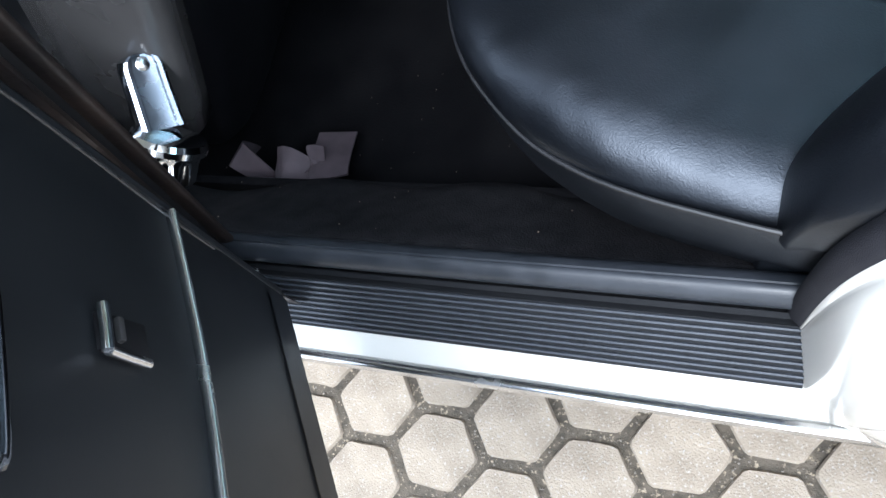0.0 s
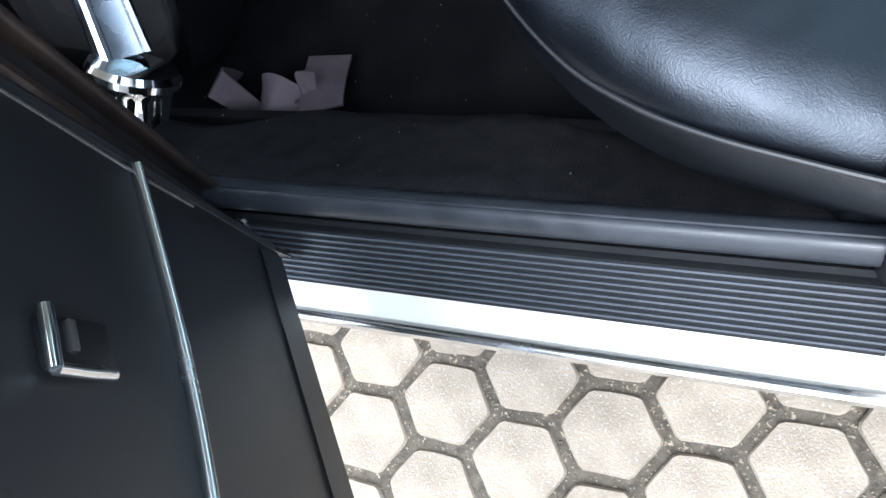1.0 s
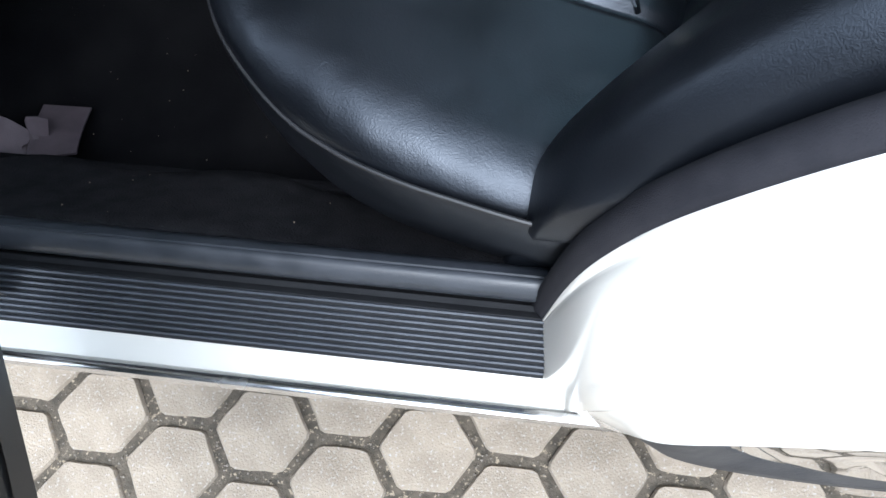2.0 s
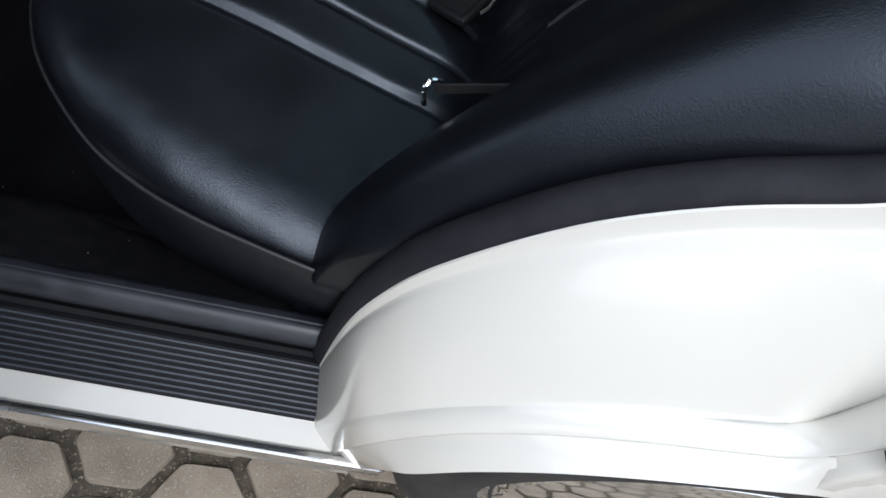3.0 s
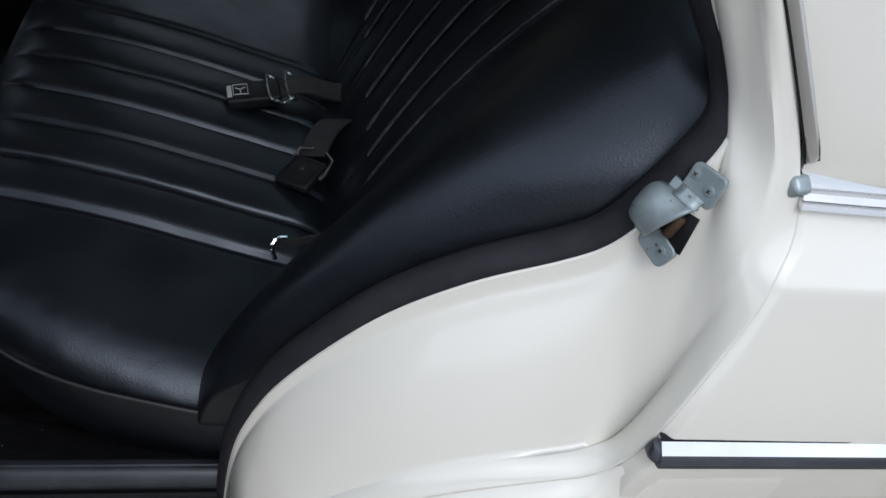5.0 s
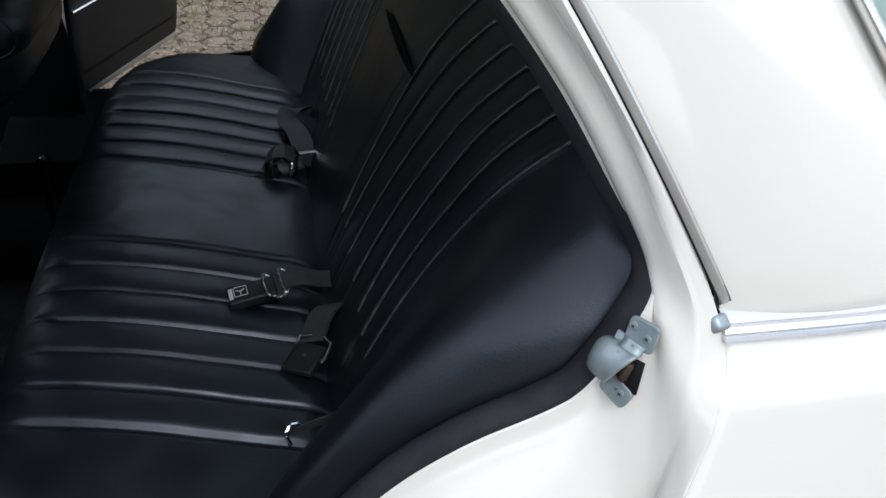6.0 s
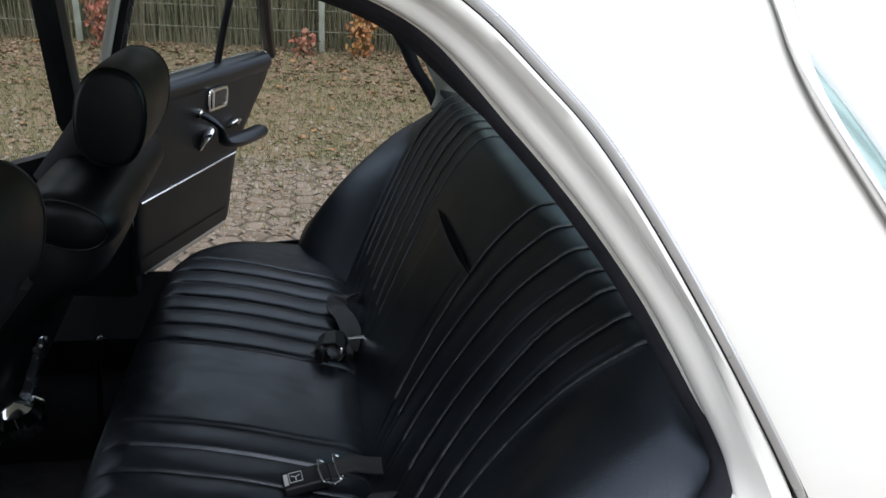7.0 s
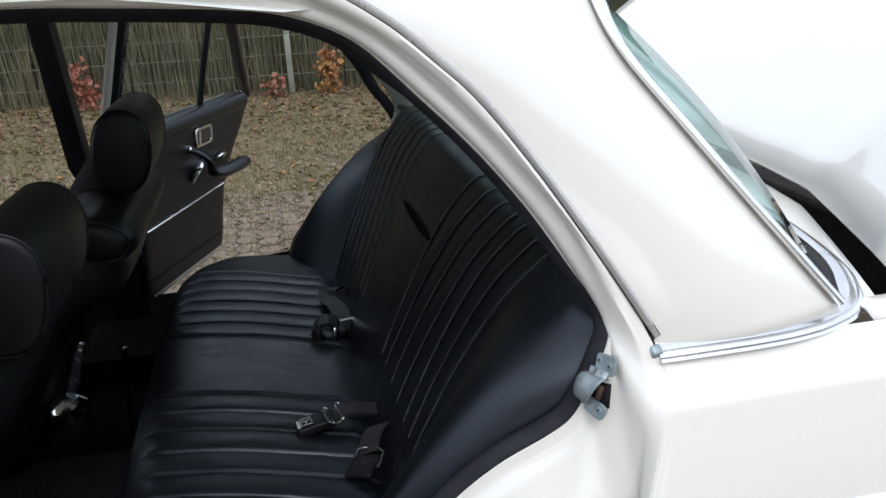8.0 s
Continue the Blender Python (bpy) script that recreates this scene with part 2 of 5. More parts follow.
def spline(pts, n, closed=False):
    """Catmull-Rom through pts, n points evenly by parameter."""
    P = [Vector(p) for p in pts]
    m = len(P)
    out = []
    segs = m if closed else m - 1
    for i in range(n):
        s = i / (n if closed else n - 1) * segs
        k = min(int(s), segs - 1)
        t = s - k
        g = (lambda j: P[j % m]) if closed else (lambda j: P[max(0, min(m - 1, j))])
        a, b, c, d = g(k - 1), g(k), g(k + 1), g(k + 2)
        out.append(0.5 * ((2 * b) + (c - a) * t + (2 * a - 5 * b + 4 * c - d) * t * t + (3 * b - a - 3 * c + d) * t ** 3))
    return out


def loft(rows, closed_v=False, closed_u=False):
    """Quads between rows of points."""
    bm = bmesh.new()
    vs = [[bm.verts.new(p) for p in r] for r in rows]
    nu = len(vs)
    for i in range(nu if closed_u else nu - 1):
        a, b = vs[i], vs[(i + 1) % nu]
        nv = len(a)
        for j in range(nv if closed_v else nv - 1):
            k = (j + 1) % nv
            bm.faces.new((a[j], a[k], b[k], b[j]))
    return bm


def tube(path, r, segs=8, closed=False, ry=None, up=Vector((0, 0, 1)), taper=None):
    path = [Vector(p) for p in path]
    rows = []
    n = len(path)
    for i, p in enumerate(path):
        a = path[(i - 1) % n] if closed or i else p
        b = path[(i + 1) % n] if closed or i < n - 1 else p
        d = (b - a).normalized()
        s = d.cross(up)
        s = s.normalized() if s.length > 1e-4 else Vector((1, 0, 0))
        w = s.cross(d).normalized()
        k = taper(i / max(n - 1, 1)) if taper else 1
        rows.append([p + k * (r * math.cos(t) * s + (ry or r) * math.sin(t) * w) for t in [2 * math.pi * j / segs for j in range(segs)]])
    bm = loft(rows, closed_v=True, closed_u=closed)
    if not closed:
        bm.verts.ensure_lookup_table()
        bm.faces.new([bm.verts[j] for j in range(segs)][::-1])
        bm.faces.new([bm.verts[(n - 1) * segs + j] for j in range(segs)])
    return bm


def box(size, m=None, bevel=0.0, seg=2, shape=None):
    bm = bmesh.new()
    bmesh.ops.create_cube(bm, size=1.0)
    bmesh.ops.scale(bm, vec=size, verts=bm.verts)
    if shape:
        for v in bm.verts:
            v.co = shape(v.co)
    if bevel:
        bmesh.ops.bevel(bm, geom=bm.edges[:], offset=bevel, segments=seg, profile=0.5, affect="EDGES")
    if m is not None:
        bm.transform(m)
    return bm


def lathe(profile, m, segs=40, caps=False):
    """profile: (radius, height) pairs turned round z, then placed by m."""
    rows = [[Vector((r * math.cos(2 * math.pi * j / segs), r * math.sin(2 * math.pi * j / segs), h)) for j in range(segs)] for r, h in profile]
    bm = loft(rows, closed_v=True)
    if caps:
        bm.verts.ensure_lookup_table()
        bm.faces.new([bm.verts[j] for j in range(segs)][::-1])
        k = (len(profile) - 1) * segs
        bm.faces.new([bm.verts[k + j] for j in range(segs)])
    bm.transform(m)
    return bm


def join(*bms):
    out = bmesh.new()
    for b in bms:
        me = bpy.data.meshes.new("tmp")
        b.to_mesh(me)
        b.free()
        out.from_mesh(me)
        bpy.data.meshes.remove(me)
    return out


def mirror(bm):
    for v in bm.verts:
        v.co.y = 2 * CY - v.co.y
    return bm


def my(p):
    return Vector((p[0], 2 * CY - p[1], p[2]))


def ease(t):
    t = max(0.0, min(1.0, t))
    return t * t * (3 - 2 * t)


def lerp_table(tab, x):
    if x <= tab[0][0]:
        return tab[0][1]
    for (a, va), (b, vb) in zip(tab, tab[1:]):
        if x <= b:
            return va + (vb - va) * (x - a) / (b - a)
    return tab[-1][1]

# ---- the car's shell ----
car = thing("car", (0.5, CY, 0.0), "ivory white older saloon car with its rear doors standing open", "car")


def y_in(z):
    return 0.109 + 0.012 * (z - 0.39) / 0.54 if z < 0.93 else 0.121 + 0.345 * (z - 0.93)


def y_gutter(z):
    return 0.104 + 0.35 * (z - 0.93)


# door opening edge, its crease and the outer edge of the skin, from the sill end to the roof (x, z and x, y, z)
EDGE_IN = [(0.608, 0.350), (0.625, 0.512), (0.647, 0.597), (0.680, 0.663), (0.743, 0.742), (0.807, 0.790), (0.874, 0.821), (0.903, 0.840), (0.923, 0.872), (0.938, 0.910),
           (0.949, 0.945), (0.943, 0.980), (0.923, 1.015), (0.885, 1.085), (0.835, 1.152), (0.786, 1.206), (0.737, 1.252), (0.688, 1.286), (0.626, 1.308), (0.565, 1.317),
           (0.455, 1.324), (0.351, 1.328), (0.080, 1.328)]
EDGE_MID = [(0.618, 0.060, 0.345), (0.645, 0.043, 0.483), (0.675, 0.040, 0.540), (0.712, 0.040, 0.580), (0.768, 0.040, 0.624), (0.829, 0.040, 0.653), (0.885, 0.040, 0.665), (0.921, 0.042, 0.674),
            (0.950, 0.050, 0.682), (0.966, 0.058, 0.738), (0.970, 0.064, 0.806), (0.971, 0.074, 0.868), (0.975, 0.106, 0.938)]
EDGE_OUT = [(0.640, 0.039, 0.345), (0.659, 0.025, 0.470), (0.687, 0.023, 0.531), (0.722, 0.023, 0.575), (0.775, 0.023, 0.613), (0.836, 0.022, 0.640), (0.893, 0.021, 0.657), (0.926, 0.020, 0.670),
            (0.946, 0.0185, 0.702), (0.957, 0.0215, 0.755), (0.982, 0.0450, 0.824), (0.9940, 0.0625, 0.868), (1.0010, 0.0970, 0.914)]
GUTTER = [(0.940, 1.042), (0.880, 1.135), (0.824, 1.210), (0.780, 1.254), (0.728, 1.299), (0.664, 1.336), (0.592, 1.350), (0.460, 1.359), (0.351, 1.363), (0.080, 1.363)]
for gx, gz in GUTTER:
    EDGE_OUT.append((gx, y_gutter(gz), gz))
for (ax, az), (bx, by, bz) in zip(EDGE_IN[13:], EDGE_OUT[13:]):
    EDGE_MID.append((0.55 * ax + 0.45 * bx, 0.40 * y_in(az) + 0.60 * by, 0.55 * az + 0.45 * bz))
N_EDGE = 150
STAND = Vector((0.62, -0.32, 1.34))  # roughly where the opening is looked into


def set_back(p):
    """Upper opening edge: deeper in the frame than the skin."""
    k = ease((p.z - 0.89) / 0.14)
    w = ease((p.z - 0.92) / 0.17) * (1 - ease((p.z - 1.22) / 0.10))
    return p + (p - STAND) * (0.040 * k) + Vector((-0.75, 0, -0.66)) * (0.013 * w)


c_in = [set_back(p) for p in spline([(x, y_in(z), z) for x, z in EDGE_IN], N_EDGE)]
c_mid = spline(EDGE_MID, N_EDGE)
c_out = spline(EDGE_OUT, N_EDGE)


def opening_normal(path, i):
    """In the x, z plane, towards the inside of the door opening."""
    a, b = path[max(i - 1, 0)], path[min(i + 1, len(path) - 1)]
    d = (b - a)
    return Vector((-d.z, 0, d.x)).normalized()


def jamb_rows():
    rows = []
    for i in range(N_EDGE):
        n = opening_normal(c_in, i)
        a, m, o = c_in[i], c_mid[i], c_out[i]
        low = (1 - ease((i / N_EDGE - 0.45) / 0.2)) * ease((i - 1) / 9)
        # rim beside the seal with a fine groove, hollow wall, crease, rounded ledge, edge
        r = [a + Vector((0, 0.022, 0)) + n * 0.002, a + Vector((0, 0.006, 0)), a, a + Vector((0, -0.003, 0)) - n * 0.0005 * low]
        r += [a.lerp(m, 0.055) - n * 0.0006 * low, a.lerp(m, 0.075) - n * 0.0022 * low, a.lerp(m, 0.10) - n * 0.0028 * low]
        high = ease((i / N_EDGE - 0.52) / 0.10)
        for t in (0.16, 0.24, 0.33, 0.42, 0.52, 0.62, 0.74, 0.86):
            r.append(a.lerp(m, t) + n * (0.006 * low + 0.002 * high) * math.sin(math.pi * t) - n * 0.0032 * low * (1 - t) + Vector((0, -0.003 * high * math.sin(math.pi * t), 0)))
        r += [a.lerp(m, 0.95) - n * 0.0002 * low, m - n * 0.0008 * low, m.lerp(o, 0.10) - n * 0.0004 * low, m.lerp(o, 0.22) + n * 0.0014 * low,
              m.lerp(o, 0.5) + n * 0.0030 * low, m.lerp(o, 0.8) + n * 0.0022 * low, o.lerp(m, 0.06) + n * 0.0008 * low, o]
        # folded upper part: ridge beside the seal, hollow, lip under the gutter
        along = (c_in[min(i + 1, N_EDGE - 1)] - c_in[max(i - 1, 0)]).normalized()
        out = (o - a).cross(along).normalized()
        out = -out if out.y > 0 else out
        span = (m - a).length + (o - m).length
        for k in range(3, len(r) - 1):
            d = (r[k] - a).length if k < 16 else (m - a).length + (r[k] - m).length
            r[k] = r[k] + out * high * lerp_table(FOLD, d / span)
        rows.append(r)
    return rows


FOLD = ((0.0, 0.0), (0.03, -0.0065), (0.06, -0.0060), (0.14, -0.0012), (0.20, 0.0012), (0.26, 0.0016), (0.32, -0.0004), (0.38, -0.0042), (0.44, -0.0068), (0.50, -0.0068), (0.62, -0.0025), (0.78, 0.0038), (0.90, 0.0070), (0.95, 0.0066), (1.0, 0.0))
jamb = part("door_jamb", loft(jamb_rows()), PAINT, car, "ivory painted door jamb round the wheel arch", thick=0.003, off=1.0, angle=60)

# black cloth seal along the opening
seal_rows = []
for i in range(N_EDGE):
    n = opening_normal(c_in, i)
    a = c_in[i] + Vector((0, 0.001, 0))
    row = []
    for t in range(7):
        f = t / 6
        row.append(a + Vector((0, -0.003 + 0.026 * f, 0)) + n * (0.001 + 0.005 * f + 0.006 * math.sin(math.pi * f)))
    up = ease((i / N_EDGE - 0.60) / 0.15)
    row.append(a + Vector((0, 0.026 + 0.012 * up, 0)) + n * (0.016 * up - 0.008 * (1 - up)))
    row.append(a + Vector((0, 0.030 + 0.02 * up, 0)) + n * (0.014 * up - 0.012))
    seal_rows.append(row)
part("door_seal", loft(seal_rows), SEAL, car, "dark cloth-covered rubber door seal", thick=0.002, angle=60)

# lower skin between the jamb's edge and the wheel arch lip
LIP = [(0.668, 0.030, 0.335), (0.682, 0.008, 0.470), (0.700, 0.001, 0.516), (0.735, 0.000, 0.563), (0.785, 0.000, 0.603), (0.843, 0.000, 0.631), (0.900, 0.001, 0.645), (0.952, 0.003, 0.653)]
k7 = int(N_EDGE * 7.6 / 22)
lip = spline(LIP, 40) + [Vector((x, 0.0035, 0.653)) for x in (0.975, 1.0, 1.04, 1.08)]
top = [c_out[round(i * k7 / 39)] for i in range(40)] + [Vector((x, 0.0150, 0.716)) for x in (0.968, 1.0, 1.04, 1.08)]
rows = []
for i, (a, b) in enumerate(zip(top, lip)):
    out = Vector((0, -0.004, 0)) * ease((i - 1) / 9)
    m1 = a.lerp(b, 0.12) + out
    m2 = a.lerp(b, 0.55) + out
    rows.append([a, m1, m2, b + 0.5 * out, b + Vector((0, 0.006, 0)), b + Vector((0.01, 0.03, 0.012))])
part("wheel_arch_lip", loft(rows), PAINT, car, angle=60)

# quarter panel: shoulder crease, side moulding height, rearwards
PROFILE = [(0.650, 0.003), (0.70, 0.007), (0.735, 0.012), (0.77, 0.0215), (0.81, 0.0360), (0.84, 0.0480), (0.8655, 0.0582), (0.869, 0.0602), (0.8725, 0.0632), (0.89, 0.0776), (0.913, 0.0965), (0.920, 0.1020)]
edge_z = [(p.z, p.x, p.y) for p in c_out[k7:] if p.z < 0.93]
rows = []
for z in [0.655, 0.68, 0.70, 0.72, 0.735, 0.75, 0.77, 0.79, 0.81, 0.83, 0.848, 0.858, 0.8635, 0.8665, 0.869, 0.8715, 0.8745, 0.88, 0.888, 0.896, 0.904, 0.912, 0.920]:
    px, py = lerp_table([(a, b) for a, b, c in edge_z], z), lerp_table([(a, c) for a, b, c in edge_z], z)
    xs = [px, px + 0.0015, px + 0.003, px + 0.005, px + 0.007, px + 0.009] + [px + (2.15 - px) * (j / 34) ** 1.5 for j in range(2, 35)]
    row = []
    for j, x in enumerate(xs):
        y = lerp_table(PROFILE, z) + 0.05 * max(0.0, (x - 1.5) / 0.65) ** 2
        y = py + (y - py) * ease((x - px) / 0.009) if j else py
        row.append((x, y, z - 0.02 * ease((x - 1.0) / 1.2)))
    rows.append(row)
part("quarter_panel", loft(rows), PAINT, car, "ivory painted rear quarter panel with a shoulder crease", angle=50)
rows = []
for j in range(41):
    t = math.pi * 0.53 * (1 - j / 40)
    c = Vector((0.975 + 0.345 * math.cos(t), 0.005, 0.305 + 0.345 * math.sin(t)))
    e = Vector((0.975 + (0.345 + 1.0 * math.cos(t)) * (1 if math.cos(t) > 0.01 else 0), 0.007, 0.66 if j < 20 else 0.66 - 0.33 * (j - 20) / 20))
    e.x = max(e.x, c.x) if math.cos(t) > 0.01 else c.x
    rows.append([c + Vector((0.0, 0.03, 0)), c + Vector((0, 0.004, 0)), c, c.lerp(e, 0.4), e])
part("lower_quarter", loft(rows), PAINT, car)
rows = []
for j in range(31):
    t = radians(-20 + 160 * j / 30)
    rows.append([Vector((0.985 + r * math.cos(t), y, 0.305 + r * math.sin(t))) for y, r in ((0.028, 0.350), (0.06, 0.362), (0.30, 0.362), (0.34, 0.05))])
part("wheel_housing", loft(rows), UNDER, car, "black undersealed wheel housing", thick=0.003)

# ---- roof, rear pillar, rear window ----
WIN = [(1.245, 0.117, 0.943), (1.192, 0.139, 1.006), (1.124, 0.168, 1.087), (1.059, 0.196, 1.166), (1.006, 0.221, 1.232), (0.983, 0.238, 1.272), (0.968, 0.262, 1.316), (0.950, 0.300, 1.352)]
w_edge = spline(WIN, 40)
g_edge = spline([(1.003, 0.110, 0.928), (0.992, 0.116, 0.962)] + [(x, y_gutter(z), z) for x, z in GUTTER[:6]], 40)
rows = []
foot = [(a + Vector((0.002, 0.001, -0.016)), b + Vector((0.012, 0.002, -0.018))) for a, b in zip(g_edge[:1], w_edge[:1])]
for a, b in foot + list(zip(g_edge, w_edge)):
    rows.append([a + Vector((0, 0.006, 0)), a] + [a.lerp(b, t) + Vector((0, -0.014 * math.sin(math.pi * t), 0)) for t in (0.06, 0.2, 0.35, 0.5, 0.65, 0.8, 0.92)] + [b, b + Vector((0.002, 0.012, 0))])
part("rear_pillar", loft(rows), PAINT, car, "broad ivory painted rear pillar", thick=0.003, off=1.0, angle=60)
rows = []
for i in range(44):
    x = 0.664 - i * 0.042 if i else 0.950
    zs = 1.336 + 0.027 * ease((0.7 - x) / 0.3) if i else 1.352
    ys = y_gutter(zs) if i else 0.30
    row = []
    for j in range(25):
        f = j / 24
        y = ys + (2 * CY - 2 * ys) * f
        row.append((x + (0.10 if i == 0 else 0.0) * math.sin(math.pi * f), y, zs + 0.075 * math.sin(math.pi * f) ** 0.7 * (0.75 if i == 0 else 1)))
    rows.append(row)
part("roof", loft(rows), PAINT, car, "ivory painted roof", thick=0.003, off=1.0, angle=60)
part("headlining", loft([[Vector(p) + Vector((0, 0.0, -0.03)) for p in r] for r in rows]), HEADLINER, car, "pale cloth headlining")

# rain gutter, a thin bright strip beside the jamb
gut = spline([(1.0025, 0.108, 0.9385), (0.988, 0.110, 0.962)] + [(x, y_gutter(z) - 0.006, z) for x, z in GUTTER] + [(-0.9, 0.246, 1.363)], 110)
gt = part("rain_gutter", tube(gut, 0.0032, 8, ry=0.0045, taper=lambda f: 0.5 + 0.5 * ease(f / 0.012)), GUTTER_GREY, car, "dulled grey rain gutter strip")
# Thin black tubes stand in for the shade lines along both gutter edges
part("gutter_shade_line", tube([p + Vector((-0.0036, 0.0, -0.002)) for p in gut], 0.0010, 6), BLACK, gt, "black line for the shade under the gutter")
part("gutter_shade_line", tube([p + Vector((0.003, -0.001, 0.002)) for p in gut], 0.0009, 6), BLACK, gt, "black line for the shade above the gutter")

# rear window, frame and the belt trim that runs round its foot
bot = [Vector((1.243 + 0.125 * math.sin(math.pi * j / 24) ** 0.55, 0.128 + (2 * CY - 0.256) * j / 24, 0.945 + 0.012 * math.sin(math.pi * j / 24))) for j in range(25)]
tip = [Vector((0.952 + 0.085 * math.sin(math.pi * j / 24) ** 0.7, 0.262 + (2 * CY - 0.524) * j / 24, 1.318 + 0.055 * math.sin(math.pi * j / 24) ** 0.6)) for j in range(25)]
rows = []
for i in range(15):
    f = i / 14
    rows.append([a.lerp(b, f) + Vector((0.017, 0, 0.017)) * math.sin(math.pi * f) for a, b in zip(bot, tip)])
glass = part("rear_window", loft(rows), GLASS, car, "green tinted curved rear window")
glass.visible_shadow = False
fr = [p + Vector((0.005, -0.004, 0.003)) for p in w_edge[:37]]
part("window_frame", tube(fr, 0.0115, 12, ry=0.006), CHROME_DULL, glass, "polished chrome rear window frame")
part("window_frame", mirror(tube(fr, 0.0115, 12, ry=0.006)), CHROME_DULL, glass, "polished chrome rear window frame")
part("window_seal", tube([p + Vector((0.008, 0.0, -0.003)) for p in bot], 0.012, 10, ry=0.009), BLACK, glass, "black rubber window seal")
belt = spline([(1.000, 0.1057, 0.9215), (1.06, 0.1040, 0.9215), (1.13, 0.1030, 0.9215), (1.19, 0.1070, 0.9215), (1.24, 0.118, 0.922), (1.285, 0.138, 0.924), (1.322, 0.180, 0.929), (1.352, 0.255, 0.936), (1.379, 0.41, 0.942), (1.393, 0.63, 0.946), (1.397, CY, 0.947)], 70)
prof = [(q, 0.66 * w) for q, w in [(-0.006, -0.017), (0.007, -0.017), (0.011, -0.015), (0.0125, -0.008), (0.0100, -0.0065), (0.0100, -0.005), (0.013, -0.0035), (0.013, 0.004), (0.0100, 0.0055), (0.0100, 0.007), (0.0120, 0.0085), (0.010, 0.019), (0.006, 0.022), (-0.006, 0.022)]]


def strip_along(path, prof, outward, tilt=0.7):
    rows = []
    for i, p in enumerate(path):
        d = (path[min(i + 1, len(path) - 1)] - path[max(i - 1, 0)]).normalized()
        o = d.cross(Vector((0, 0, 1))).normalized() * outward
        rows.append([p + o * a + (Vector((0, 0, 1)) - o * tilt).normalized() * b for a, b in prof])
    bm = loft(rows, closed_v=True)
    bm.verts.ensure_lookup_table()
    n = len(prof)
    bm.faces.new([bm.verts[j] for j in range(n)])
    bm.faces.new([bm.verts[(len(path) - 1) * n + j] for j in range(n)])
    return bm


bt = part("belt_trim", strip_along(belt, prof, 1, 1.2), CHROME_DULL, car, "triple-ribbed chrome belt trim below the rear window", angle=25)
clip_end = part("trim_end", box((0.015, 0.014, 0.028), pose(0.9955, 0.1042, 0.918, 35, 0, 14), 0.0040, 3), ZINC, bt, "dull zinc trim clip")
part("screw", lathe([(0.0001, 0.0022), (0.002, 0.002), (0.0032, 0.0)], pose(0.9925, 0.0985, 0.9195, 75, 0, -25), 12), RUST, clip_end, "rusty screw head")
part("belt_trim", mirror(strip_along(belt, prof, 1, 1.2)), CHROME_DULL, car, angle=25)

# side moulding with its dark end cap
mold = [Vector((0.953 + 0.06 * i, 0.0125, 0.733 - 0.0015 * i)) for i in range(20)]
sm = part("side_moulding", strip_along(mold, [(-0.006, -0.001), (0.0090, -0.001), (0.0094, 0.0010), (0.0088, 0.0022), (0.0018, 0.0070), (0.0005, 0.0080), (-0.006, 0.0080)], 1, 0.1), CHROME, car, "bright chrome side moulding", angle=25)
part("moulding_band", strip_along(mold, [(-0.006, -0.012), (0.008, -0.012), (0.0125, -0.009), (0.0130, -0.005), (0.0100, -0.0012), (-0.006, -0.0012)], 1, 0.1), RUBBER, sm, "dark grey rubber band", angle=25)
part("moulding_line", strip_along(mold, [(-0.008, 0.0081), (0.0006, 0.0081), (0.0004, 0.0094), (-0.008, 0.0094)], 1, 0.1), BLACK, sm, "dark line along the moulding", angle=25)
cap_rows = []
for dx, k in ((-0.010, 0.30), (-0.009, 0.62), (-0.005, 0.86), (0.0, 1.0), (0.003, 1.0)):
    cap_rows.append([Vector((0.954 + 0.8 * dx + 0.002 * (z_ > 0), 0.0135 - h_ * k * 0.78, 0.7310 + 0.66 * z_ * (0.5 + 0.5 * k))) for h_, z_ in ((-0.006, -0.0125), (0.010, -0.0125), (0.0150, -0.009), (0.0155, -0.004), (0.0130, 0.002), (0.0040, 0.0090), (-0.006, 0.0105))])
cap = loft(cap_rows, closed_v=True)
cap.verts.ensure_lookup_table()
cap.faces.new([cap.verts[j] for j in range(7)])
part("moulding_cap", cap, RUBBER, sm, "dark grey rubber end cap", angle=35)

# rear deck and the raised boot lid
LID_EDGE = [(0.03, 1.335), (0.165, 1.368), (0.305, 1.425), (0.467, 1.490), (0.622, 1.512), (CY, 1.528)]


def lid_x(y):
    return lerp_table(LID_EDGE, min(y, 2 * CY - y))


rows = []
for i in range(41):
    f = i / 40
    y = 0.128 + (2 * CY - 0.256) * f
    e = math.sin(math.pi * f) ** 0.5
    z = 0.912 + 0.030 * e
    rows.append([(1.15, y, z - 0.02), (lid_x(y) - 0.12, y, z), (lid_x(y) - 0.030, y, z + 0.004), (lid_x(y) - 0.020, y, z + 0.001), (lid_x(y) - 0.018, y, z - 0.025)])
part("rear_deck", loft(rows), PAINT, car, "ivory painted rear deck below the rear window", thick=0.003, angle=60)
rows = []
for i in range(25):
    x = 1.30 + 0.84 * i / 24
    y = 0.102 + 0.05 * max(0.0, (x - 1.5) / 0.65) ** 2
    z = 0.920 - 0.02 * ease((x - 1.0) / 1.2)
    rows.append([(x, y + 0.004, z - 0.004), (x, y + 0.02, z + 0.005), (x, 0.150, z + 0.006), (x, 0.158, z + 0.002), (x, 0.160, z - 0.04)])
part("wing_top", loft(rows), PAINT, car, "ivory painted wing top beside the boot opening", thick=0.002, angle=60)
part("boot_well", box((0.7, 1.4, 0.03), pose(1.80, CY, 0.70), 0.004), UNDER, car, "dark luggage compartment")
